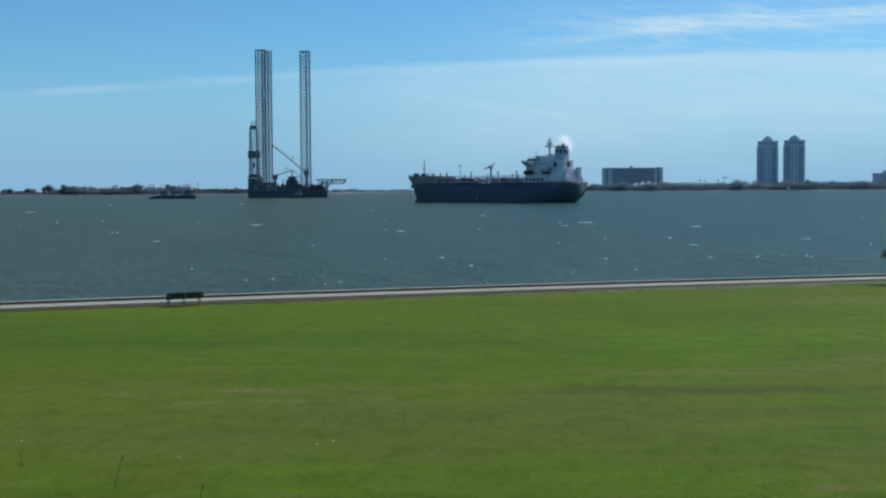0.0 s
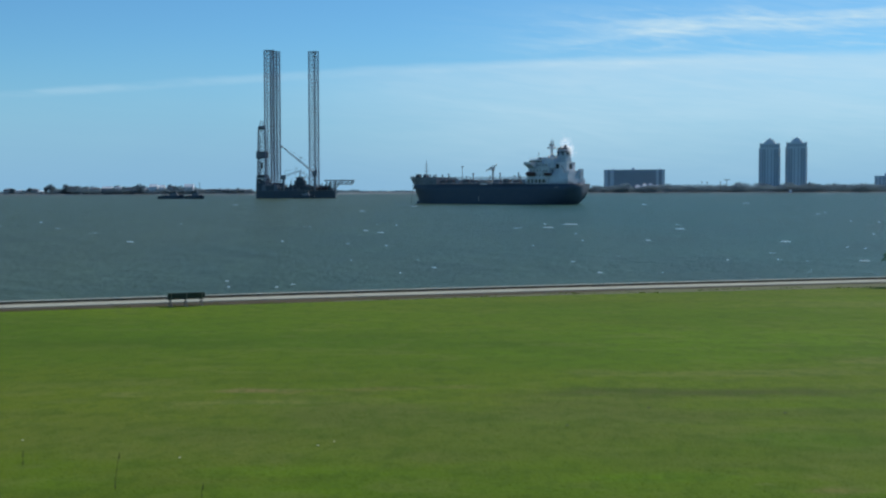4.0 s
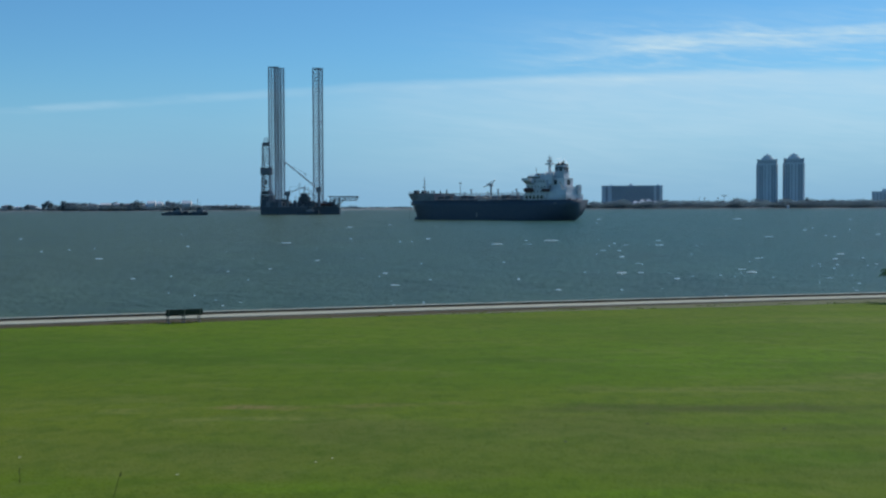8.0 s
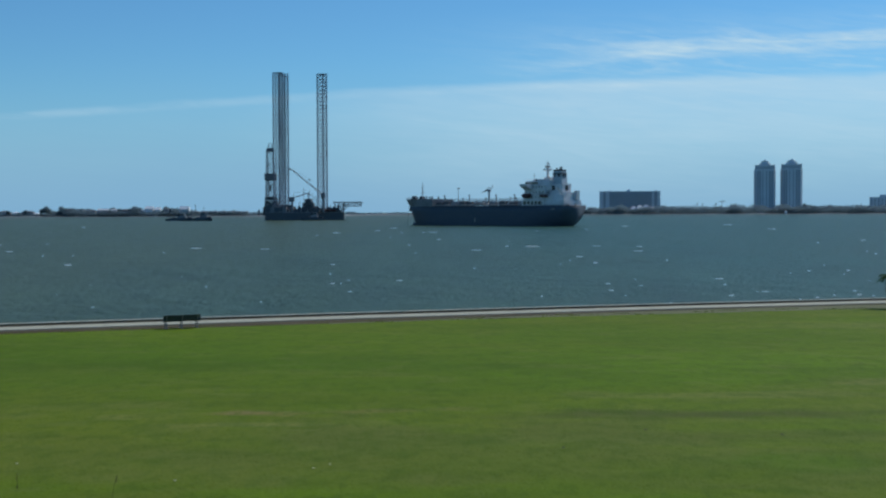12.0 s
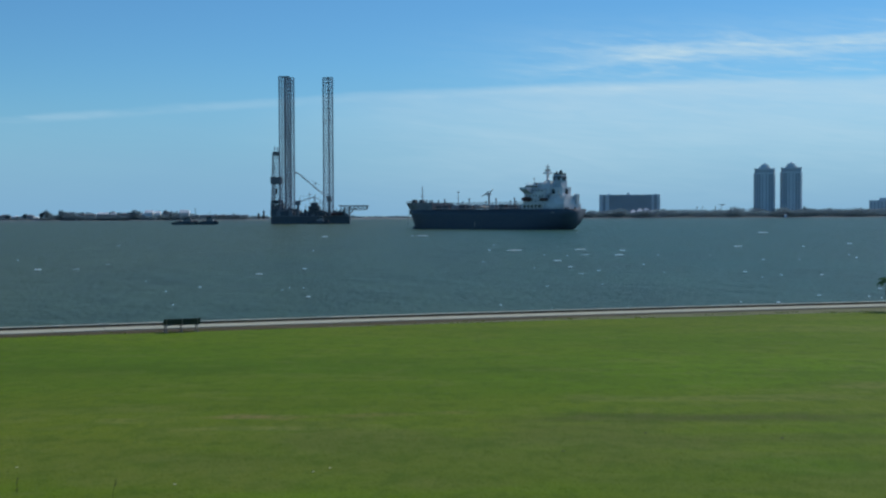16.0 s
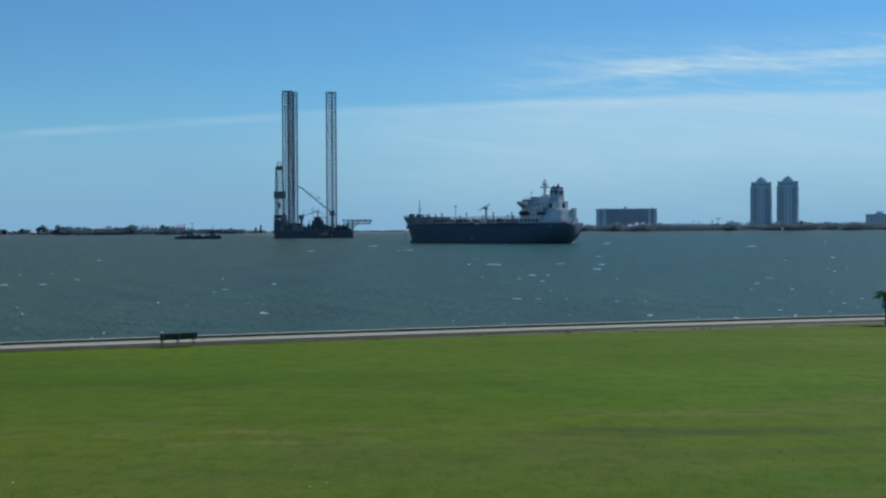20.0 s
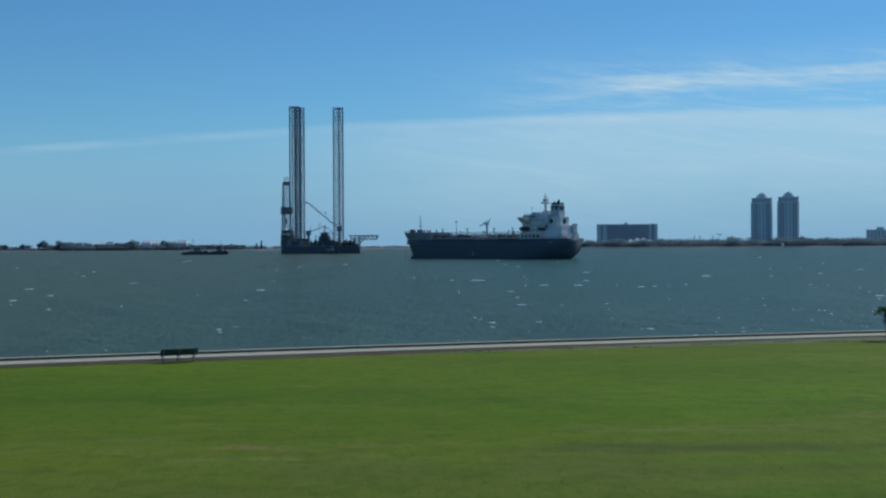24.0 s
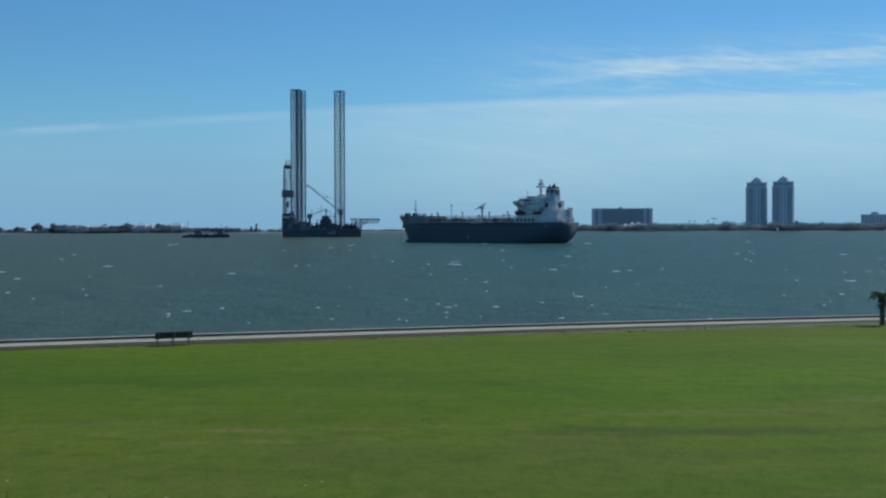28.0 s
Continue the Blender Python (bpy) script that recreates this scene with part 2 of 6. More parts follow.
GRASS_A, GRASS_B = (0.095, 0.168, 0.009), (0.124, 0.191, 0.010)
GRASS_DRY, GRASS_DARK = (0.173, 0.173, 0.029), (0.065, 0.118, 0.009)
GRASS_BARE, GRASS_PALE = (0.215, 0.173, 0.067), (0.173, 0.200, 0.046)
GRASS_DULL, GRASS_LUSH = (0.118, 0.149, 0.027), (0.086, 0.168, 0.007)
GRASS_THATCH = (0.088, 0.112, 0.026)
GRASS_OLIVE, GRASS_FRESH = (0.141, 0.173, 0.019), (0.113, 0.208, 0.008)
LAWN_SPOTS = [  # x, y, half width, half depth, tone, share
    (-12.0, 38.0, 13.0, 18.0, GRASS_OLIVE, 0.60),
    (0.0, 33.5, 24.0, 7.0, GRASS_DULL, 0.50),
    (0.0, 52.0, 26.0, 8.0, GRASS_LUSH, 0.35),
    (13.0, 55.0, 16.0, 10.0, GRASS_FRESH, 0.75),
    (-13.0, 60.5, 9.0, 4.5, GRASS_LUSH, 0.45),
    (-14.0, 54.0, 9.0, 2.6, GRASS_DARK, 0.60),
    (-3.0, 57.0, 5.0, 3.5, GRASS_DARK, 0.30),
    (3.5, 53.0, 4.0, 2.0, GRASS_DARK, 0.40),
    (16.0, 51.5, 5.0, 1.6, GRASS_DARK, 0.30),
    (24.0, 72.0, 9.0, 3.2, GRASS_PALE, 0.55),
    (4.0, 74.0, 26.0, 2.0, GRASS_OLIVE, 0.40),
    (16.5, 47.6, 3.0, 1.6, GRASS_PALE, 0.9),
    (12.0, 44.8, 6.5, 1.10, GRASS_PALE, 0.75),
    (5.0, 45.2, 1.6, 1.1, GRASS_PALE, 0.65),
    (-12.0, 42.5, 5.0, 1.1, GRASS_PALE, 0.35),
    (-6.3, 41.2, 2.1, 0.95, GRASS_BARE, 1.0),
    (-2.2, 41.6, 2.4, 0.8, GRASS_BARE, 0.62),
    (0.4, 41.9, 1.4, 0.7, GRASS_BARE, 0.40),
    (-10.6, 40.4, 1.3, 0.9, GRASS_PALE, 0.80),
    (-13.8, 40.8, 1.2, 0.9, GRASS_PALE, 0.45),
    (-5.4, 38.7, 3.6, 0.65, GRASS_PALE, 1.0),
    (-2.0, 39.3, 1.2, 0.6, GRASS_PALE, 0.45),
    (10.0, 40.7, 12.0, 1.2, GRASS_THATCH, 1.0),
    (4.5, 36.2, 5.8, 3.4, GRASS_DULL, 0.92),
    (-2.7, 36.5, 3.6, 4.0, GRASS_DULL, 0.85),
    (-6.5, 33.6, 3.0, 1.6, GRASS_DULL, 0.60),
    (12.4, 36.5, 3.6, 1.6, GRASS_DULL, 0.45),
    (10.5, 33.2, 4.5, 4.0, GRASS_DARK, 0.40),
    (9.6, 32.6, 2.2, 1.9, GRASS_LUSH, 0.60),
    (-3.0, 29.0, 3.6, 0.9, GRASS_FRESH, 0.65),
    (-9.0, 28.0, 2.0, 1.2, GRASS_FRESH, 0.60),
    (4.8, 28.3, 3.0, 0.75, GRASS_FRESH, 0.95),
    (-3.4, 27.0, 2.6, 0.7, GRASS_FRESH, 0.60),
    (0.6, 30.6, 3.2, 1.0, GRASS_DULL, 0.45),
    (7.0, 29.6, 2.0, 0.6, GRASS_DULL, 0.50),
    (7.2, 27.6, 0.50, 0.29, GRASS_PALE, 0.60),
    (8.6, 27.0, 1.5, 0.55, GRASS_BARE, 0.60),
]
M_GRASS = grass_material("mown_grass", False)
M_BLADE = grass_material("grass_blade", True)


def water_material():
    m = bpy.data.materials.new("bay_water")
    m.use_nodes = True
    n, l = m.node_tree.nodes, m.node_tree.links
    b = n["Principled BSDF"]
    b.inputs["Base Color"].default_value = (0.030, 0.052, 0.050, 1)
    b.inputs["Roughness"].default_value = 0.35
    b.inputs["Specular IOR Level"].default_value = 0.06
    b.inputs["IOR"].default_value = 1.33
    co = n.new("ShaderNodeTexCoord")
    # two water tones wander in broad clouds
    t = n.new("ShaderNodeTexNoise")
    t.inputs["Scale"].default_value, t.inputs["Detail"].default_value = 0.012, 4.0
    l.new(co.outputs["Object"], t.inputs["Vector"])
    mx = n.new("ShaderNodeMix")
    mx.data_type = "RGBA"
    mx.inputs["A"].default_value, mx.inputs["B"].default_value = (0.033, 0.092, 0.074, 1), (0.066, 0.095, 0.052, 1)
    # browner green to the left of the view, bluer to the right
    sp = n.new("ShaderNodeSeparateXYZ")
    l.new(co.outputs["Object"], sp.inputs["Vector"])
    gx = n.new("ShaderNodeMapRange")
    gx.inputs["From Min"].default_value, gx.inputs["From Max"].default_value = -60, 60
    gx.inputs["To Min"].default_value, gx.inputs["To Max"].default_value = 0.90, -0.15
    l.new(sp.outputs["X"], gx.inputs["Value"])
    water_mix = n.new("ShaderNodeMath")
    water_mix.operation, water_mix.use_clamp = "MULTIPLY_ADD", True
    water_mix.inputs[1].default_value = 0.5
    l.new(t.outputs["Fac"], water_mix.inputs[0])
    l.new(gx.outputs["Result"], water_mix.inputs[2])
    l.new(water_mix.outputs[0], mx.inputs["Factor"])
    # mottled base tone stands in for light and shade on the chop
    chop = None
    for sc, off in ((0.045, 13.0), (0.17, 29.0)):
        mp = n.new("ShaderNodeMapping")
        mp.inputs["Scale"].default_value, mp.inputs["Location"].default_value = (1.3, 0.5, 1), (off, off, 0)
        l.new(co.outputs["Object"], mp.inputs["Vector"])
        t = n.new("ShaderNodeTexNoise")
        t.inputs["Scale"].default_value, t.inputs["Detail"].default_value = sc, 5.0
        l.new(mp.outputs["Vector"], t.inputs["Vector"])
        if chop is None:
            chop = t.outputs["Fac"]
        else:
            k = n.new("ShaderNodeMath")
            k.operation = "ADD"
            l.new(chop, k.inputs[0])
            l.new(t.outputs["Fac"], k.inputs[1])
            chop = k.outputs[0]
    chop_shade = n.new("ShaderNodeMapRange")
    chop_shade.inputs["From Min"].default_value, chop_shade.inputs["From Max"].default_value = 0.7, 1.3
    chop_shade.inputs["To Min"].default_value, chop_shade.inputs["To Max"].default_value = 0.78, 1.22
    l.new(chop, chop_shade.inputs["Value"])
    shaded_tone = n.new("ShaderNodeVectorMath")
    shaded_tone.operation = "SCALE"
    l.new(mx.outputs["Result"], shaded_tone.inputs["Vector"])
    l.new(chop_shade.outputs["Result"], shaded_tone.inputs["Scale"])
    l.new(shaded_tone.outputs["Vector"], b.inputs["Base Color"])
    normal = None
    for sc, dist, strength, st, turn in ((0.28, 0.22, 0.6, (0.9, 1.0, 1), -40), (0.9, 0.40, 1.0, (0.9, 1.0, 1), 14), (3.2, 0.22, 1.0, (0.9, 1, 1), -24)):
        mp = n.new("ShaderNodeMapping")
        mp.inputs["Scale"].default_value = st
        mp.inputs["Rotation"].default_value = (0, 0, radians(turn))
        l.new(co.outputs["Object"], mp.inputs["Vector"])
        t = n.new("ShaderNodeTexNoise")
        t.inputs["Scale"].default_value, t.inputs["Detail"].default_value = sc, 3.0
        l.new(mp.outputs["Vector"], t.inputs["Vector"])
        bp = n.new("ShaderNodeBump")
        bp.inputs["Strength"].default_value, bp.inputs["Distance"].default_value = strength, dist
        l.new(t.outputs["Fac"], bp.inputs["Height"])
        if normal:
            l.new(normal, bp.inputs["Normal"])
        normal = bp.outputs["Normal"]
    l.new(normal, b.inputs["Normal"])
    return m


M_WATER = water_material()


# ---- building blocks ----
def part(name, bm, material, parent=None, label="", m=None):
    me = bpy.data.meshes.new(name)
    bm.to_mesh(me)
    bm.free()
    me.materials.append(material)
    ob = new(name, me)
    if parent is not None:
        ob.parent = parent
    if m is not None:
        ob.matrix_basis = m
    return tagged(ob, label)


def thing(name, m, label, category, group="", kind=""):
    ob = tagged(new(name), label, category, group, kind)
    ob.matrix_basis = m
    return ob


def box(bm, x0, y0, z0, x1, y1, z1, tx=0.0, ty=0.0):
    """A block; tx, ty draw its top in by that much on each side."""
    vs = [bm.verts.new(p) for p in (
        (x0, y0, z0), (x1, y0, z0), (x1, y1, z0), (x0, y1, z0),
        (x0 + tx, y0 + ty, z1), (x1 - tx, y0 + ty, z1), (x1 - tx, y1 - ty, z1), (x0 + tx, y1 - ty, z1))]
    for f in ((3, 2, 1, 0), (4, 5, 6, 7), (0, 1, 5, 4), (1, 2, 6, 5), (2, 3, 7, 6), (3, 0, 4, 7)):
        bm.faces.new([vs[i] for i in f])
    return bm


def bar(bm, p, q, r, sides=6, r2=None):
    """A round bar from p to q."""
    p, q = Vector(p), Vector(q)
    d = (q - p).normalized()
    a = d.orthogonal().normalized()
    c = d.cross(a)
    rings = []
    for o, rr in ((p, r), (q, r if r2 is None else r2)):
        rings.append([bm.verts.new(o + (a * math.cos(2 * math.pi * i / sides) + c * math.sin(2 * math.pi * i / sides)) * rr)
                      for i in range(sides)])
    for i in range(sides):
        j = (i + 1) % sides
        bm.faces.new((rings[0][i], rings[0][j], rings[1][j], rings[1][i]))
    bm.faces.new(rings[0][::-1])
    bm.faces.new(rings[1])
    return bm


def prism(bm, outline, z0, z1, grow=0.0):
    """An upright block over an outline (counter-clockwise); grow swells the top about its middle."""
    cx = sum(p[0] for p in outline) / len(outline)
    cy = sum(p[1] for p in outline) / len(outline)
    lo = [bm.verts.new((x, y, z0)) for x, y in outline]
    hi = [bm.verts.new((cx + (x - cx) * (1 + grow), cy + (y - cy) * (1 + grow), z1)) for x, y in outline]
    k = len(outline)
    for i in range(k):
        bm.faces.new((lo[i], lo[(i + 1) % k], hi[(i + 1) % k], hi[i]))
    bm.faces.new(lo[::-1])
    bm.faces.new(hi)
    return bm


def B():
    return bmesh.new()


def boxes(*rows):
    bm = B()
    for r in rows:
        box(bm, *r)
    return bm


def bars(*rows):
    bm = B()
    for r in rows:
        bar(bm, *r)
    return bm


def sheet(name, verts, faces, material, smooth=True):
    me = bpy.data.meshes.new(name)
    me.from_pydata(verts, [], faces)
    me.materials.append(material)
    me.polygons.foreach_set("use_smooth", [smooth] * len(me.polygons))
    me.update()
    return new(name, me)


# ---- the place: lawn, walk along the sea wall, water, far shore ----
LAND_Z = 2.2
PATH_A = radians(18.04)
PU = Vector((math.cos(PATH_A), math.sin(PATH_A), 0))
PN = Vector((-math.sin(PATH_A), math.cos(PATH_A), 0))
P0 = Vector((0, 80.10, 0))
WALK_0, WALK_1 = -0.75, 1.25       # near and far edge of the walk


def along(s, o, z=0.0):
    """A point s metres along the walk and o metres from its middle line towards the water."""
    c = min(abs(s), 60.0)
    bend = 0.00087 * c * (2 * abs(s) - c)          # the shore bows gently
    return P0 + PU * s + PN * (o - bend) + Vector((0, 0, z))


def rim(s):
    """How far from the walk the grass begins: the worn verge widens towards the palm."""
    return -3.0 - 0.033 * min(max(s + 27, 0), 70)


def ease(v):
    v = min(1.0, max(0.0, v))
    return v * v * (3 - 2 * v)


def lawn_z(p):
    """The lawn is level, with slight swells, and climbs a grass bank where the camera stands."""
    z = LAND_Z + 5.0 * ease((23.0 - p.y) / 19.0)
    fade = ease((-2.5 - (p - P0).dot(PN)) / 8.0)
    return z + fade * (0.10 * noise.noise(p * 0.05) + 0.03 * noise.noise(p * 0.22))


def build_lawn():
    ss = [-1500, -1000, -700, -450, -300] + [-230 + 4 * i for i in range(45)] + [-50 + 1.5 * i for i in range(80)] + [70 + 4 * i for i in range(50)] + [300, 450, 700, 1000, 1500]
    oo = [-1500, -900, -500, -300, -220] + [-160 + 6 * i for i in range(11)] + [-94 + 1.5 * i for i in range(59)]
    oo = sorted(set(o for o in oo if o < -6.4))
    vs, fs = [], []
    for o in oo:
        for s in ss:
            p = along(s, o)
            vs.append((p.x, p.y, lawn_z(p)))
    w = len(ss)
    # a ragged rim towards the bare strip
    for i, s in enumerate(ss):
        p = along(s, rim(s) + 0.28 * noise.noise(Vector((s * 0.6, 3.1, 0))) + 0.15 * noise.noise(Vector((s * 2.1, 7.1, 0))))
        vs.append((p.x, p.y, LAND_Z))
    for r in range(len(oo)):
        for c in range(w - 1):
            k = r * w + c
            fs.append((k, k + 1, k + w + 1, k + w))
    ob = sheet("ground", vs, fs, M_GRASS)
    return tagged(ob, "mown green park lawn with yellowish and bare patches", "lawn", kind="structure")


build_lawn()


def strip(bm, s0, s1, o0, o1, z0, z1):
    """A long block of the sea front between s0 and s1, following its bow."""
    n = max(1, round((s1 - s0) / 3))
    rows = []
    for i in range(n + 1):
        s = s0 + (s1 - s0) * i / n
        a, c = (o(s) if callable(o) else o for o in (o0, o1))
        rows.append([bm.verts.new(along(s, o, z)) for o, z in ((a, z0), (a, z1), (c, z1), (c, z0))])
    for p, q in zip(rows, rows[1:]):
        for k in range(4):
            bm.faces.new((p[k], p[(k + 1) % 4], q[(k + 1) % 4], q[k]))
    bm.faces.new(rows[0][::-1])
    bm.faces.new(rows[-1])
    bmesh.ops.recalc_face_normals(bm, faces=bm.faces)
    return bm


def soil_edge(s):
    """The dark soil beside the walk thins out towards the palm."""
    return -2.9 + 1.6 * ease((s + 12) / 34) + 0.25 * noise.noise(Vector((s * 0.3, 1.7, 0)))


ob = part("worn_verge", strip(B(), -1500, 1500, -7.5, soil_edge, -1.5, LAND_Z - 0.04), M_VERGE)
tagged(ob, "worn sandy verge between lawn and walk", "soil", kind="structure")
ob = part("soil_strip", strip(B(), -1500, 1500, soil_edge, WALK_0, -1.5, LAND_Z - 0.03), M_SOIL)
tagged(ob, "strip of bare dark soil along the concrete walk", "soil", kind="structure")
walkway = thing("pavement", pose(0, 0, 0), "pale concrete promenade along the sea wall", "walkway", kind="structure")
for s0, s1 in ((-1500, -54), (66, 1500)):
    tagged(part("far_slabs", strip(B(), s0, s1, WALK_0, WALK_1, LAND_Z - 0.2, LAND_Z + 0.02), M_CONC, walkway), kind="stuff")
# flush strip, its dark colour stands in for shade before the wall
ob = part("drain", strip(B(), -1500, 1500, WALK_1, 2.4, -1.5, LAND_Z - 0.02), M_SHADECONC)
tagged(ob, "flat dark strip for the shaded gap between the walk and the sea wall", "drain", kind="structure")
# wall coloured dark for its shaded face, coping pale for its lit top
tagged(part("sea_wall", strip(B(), -1500, 1500, 2.4, 2.8, -1.5, LAND_Z + 0.065), M_SHADECONC), "concrete sea wall, coloured dark for its shaded face", "sea wall", kind="structure")
tagged(part("sea_wall_coping", strip(B(), -1500, 1500, 2.5, 2.9, LAND_Z + 0.065, LAND_Z + 0.10), M_CURB), "thin pale coping of the sea wall", "coping", kind="structure")
tagged(part("rock_toe", strip(B(), -1500, 1500, 2.8, 4.6, -2.0, 0.4), M_ROCK), "dark wet stone toe below the sea wall", "rocks", kind="structure")


def build_water():
    """The bay: a sheet from under the sea wall to the far shore, ruffled by wind waves."""
    rng = random.Random(4)
    waves = []
    for k in range(20):
        lam = 2.4 * 1.085 ** k
        a = radians(204 + rng.uniform(-62, 62))
        waves.append((2 * math.pi / lam, math.cos(a), math.sin(a), rng.uniform(0, 6.28), 0.0031 * lam ** 0.7, lam))
    ds = [30.0]
    while ds[-1] < 4930:
        ds.append(ds[-1] * 1.0105 + 0.12)
    na = 300
    tg = [math.tan(radians(a)) for a in (-80, -70, -60, -50, -42, *(-33 + 66 * i / na for i in range(na + 1)), 42, 50, 60, 70, 80)]
    na = len(tg) - 1
    D, T = np.meshgrid(np.array(ds), np.array(tg), indexing="ij")
    X, Y = D * T, D
    Z = np.zeros_like(X)
    cell = np.maximum(D * 0.0105 + 0.12, D * 0.0042)
    for k, cx, cy, ph, amp, lam in waves:
        s = np.sin(k * (X * cx + Y * cy) + ph + 0.8 * np.sin(X * 0.013 + ph) + 0.6 * np.sin(Y * 0.017 + ph))
        Z += np.where(cell * 2.6 < lam, amp * (s + 0.25 * s * s), 0)
    vs = np.stack([X, Y, Z], -1).reshape(-1, 3).tolist()
    w = na + 1
    fs = [(r * w + c, r * w + c + 1, (r + 1) * w + c + 1, (r + 1) * w + c) for r in range(len(ds) - 1) for c in range(na)]
    ob = sheet("water", vs, fs, M_WATER)
    return tagged(ob, "choppy grey-green bay water ruffled by wind", "water", kind="structure")


WATER = build_water()
FD = 2214.0   # the lens's length, for placing far things by their bearing


def bear(b, d):
    """The place on the plan at bearing b (a slope times FD, right of the axis) and distance d."""
    return b / FD * d


SHORE = [(-1100, 2250), (-190, 2280), (-150, 2700), (-40, 2750), (120, 2600), (250, 2420), (480, 2400), (1100, 2380)]


def shore_d(b):
    for (b0, d0), (b1, d1) in zip(SHORE, SHORE[1:]):
        if b <= b1:
            return d0 + (d1 - d0) * (b - b0) / (b1 - b0) + 14 * noise.noise(Vector((b * 0.02, 5.5, 0)))
    return SHORE[-1][1]


def build_far_land():
    vs, fs, bs, bf = [], [], [], []
    bb = [-9000, -6000, -4000, -2600, -1800, -1400, *range(-1100, 1101, 10), 1400, 1800, 2600, 4000, 6000, 9000]
    for b in bb:
        d0 = shore_d(b)
        for k, (d, z) in enumerate(((d0 + 14, 0.9), (d0 + 45, 2.6), (d0 + 120, 3.0), (4300, 3.2), (4960, 3.2))):
            vs.append((bear(b, d), d, z + (0.5 * noise.noise(Vector((b * 0.05, k, 0))) if 0 < k < 4 else 0)))
        for d, z in ((d0 - 3, -0.3), (d0 + 14, 0.92)):
            bs.append((bear(b, d), d, z))
    for i in range(len(bb) - 1):
        for k in range(4):
            a = i * 5 + k
            fs.append((a, a + 5, a + 6, a + 1))
        bf.append((i * 2, i * 2 + 2, i * 2 + 3, i * 2 + 1))
    tagged(sheet("far_ground", vs, fs, M_HAZEDLAND), "low scrub-covered far shore", "shore", kind="structure")
    tagged(sheet("beach", bs, bf, M_HAZEDSAND), "thin pale sand beach of the far shore", "beach", kind="structure")


build_far_land()


# ---- far shore: woods, trees ----
def leaf_cloud(rng, c, r, n, size, vs, fs):
    """n small leaf clumps, scattered in an uneven crown round c."""
    for _ in range(n):
        while True:
            p = Vector((rng.uniform(-1, 1), rng.uniform(-1, 1), rng.uniform(-0.9, 1)))
            if 0.25 < p.length < 1 + 0.35 * noise.noise(p * 2.2 + c * 0.13):
                break
        q = c + Vector((p.x * r[0], p.y * r[1], p.z * r[2]))
        s = size * rng.uniform(0.5, 1.3)
        a = Vector((rng.uniform(-1, 1), rng.uniform(-1, 1), rng.uniform(-0.6, 0.6))).normalized()
        b = a.cross(Vector((rng.uniform(-1, 1), rng.uniform(-1, 1), 1))).normalized()
        k = len(vs)
        vs += [tuple(q + a * s), tuple(q + b * s * 0.7), tuple(q - a * s * 0.9), tuple(q - b * s * 0.8)]
        fs.append((k, k + 1, k + 2, k + 3))


def woods(rng, b0, b1, back, n, h0, h1, leaves=130, label="low dark scrub and trees along the far shore"):
    vs, fs = [], []
    for _ in range(n):
        b = rng.uniform(b0, b1)
        d = shore_d(b) + back + rng.uniform(0, 60)
        x = bear(b, d)
        h = rng.uniform(h0, h1) * (0.75 + 0.5 * noise.noise(Vector((b * 0.045, 9.0, 0))) + 0.25 * rng.random())
        w = h * rng.uniform(0.55, 1.0)
        leaf_cloud(rng, Vector((x, d, 2.6 + h * 0.5)), (w, w, h * 0.5), leaves, 0.065 * h + 0.28, vs, fs)
    ob = sheet("far_woods", vs, fs, M_HAZEDLEAF, False)
    return tagged(ob, label, "woods", kind="stuff")


rng = random.Random(11)
woods(rng, -800, -690, 62, 60, 3, 6)
woods(rng, -800, -700, 14, 90, 3.0, 5.0, label="low dark scrub before the houses of the far shore")
woods(rng, -672, -560, 40, 130, 9, 15, label="dense dark trees round the houses of the far shore")
woods(rng, -560, -440, 60, 110, 9, 14, label="dense dark trees round the houses of the far shore")
woods(rng, -700, -440, 14, 330, 6.5, 11.5, label="low dark scrub before the houses of the far shore")
woods(rng, -440, -330, 12, 90, 2.0, 4.0, label="low dark scrub before the houses of the far shore")
woods(rng, -440, -330, 70, 60, 6, 9)
woods(rng, -330, -150, 45, 110, 4.5, 7)
woods(rng, -160, 130, 45, 150, 3.0, 5.0, label="low scrub line on the far spit")
woods(rng, 120, 540, 20, 330, 12.5, 15.0, label="coastal scrub below the far towers, blue-grey with painted haze")
woods(rng, 540, 860, 20, 250, 13.0, 16.0, label="coastal scrub below the far towers, blue-grey with painted haze")
woods(rng, 390, 860, 80, 150, 15.0, 19.0, label="uneven tree line below the far towers")


def far_tree(b, d, h, w, seed, label):
    rg = random.Random(seed)
    x = bear(b, d)
    t = thing("tree", pose(x, d, 2.4), label, "tree", "trees of the far shore")
    bm = B()
    bar(bm, (0, 0, -0.6), (0.2, 0, h * 0.4), 0.35, 7, 0.22)
    for k in range(5):
        a = k * 1.257 + seed
        bar(bm, (0.2, 0, h * 0.33), (math.cos(a) * w * 0.5, math.sin(a) * w * 0.5, h * 0.68), 0.17, 5, 0.06)
    part("trunk", bm, M_BARK, t)
    vs, fs = [], []
    leaf_cloud(rg, Vector((0, 0, h * 0.56)), (w * 0.82, w * 0.82, h * 0.38), 420, 0.95, vs, fs)
    for k in range(6):
        a = k * 1.05 + seed
        c = Vector((math.cos(a) * w * 0.55, math.sin(a) * w * 0.55, h * rg.uniform(0.34, 0.78)))
        leaf_cloud(rg, c, (w * 0.45, w * 0.45, h * 0.18), 80, 0.8, vs, fs)
    crown = sheet("crown", vs, fs, M_HAZEDLEAF, False)
    crown.parent = t
    return t


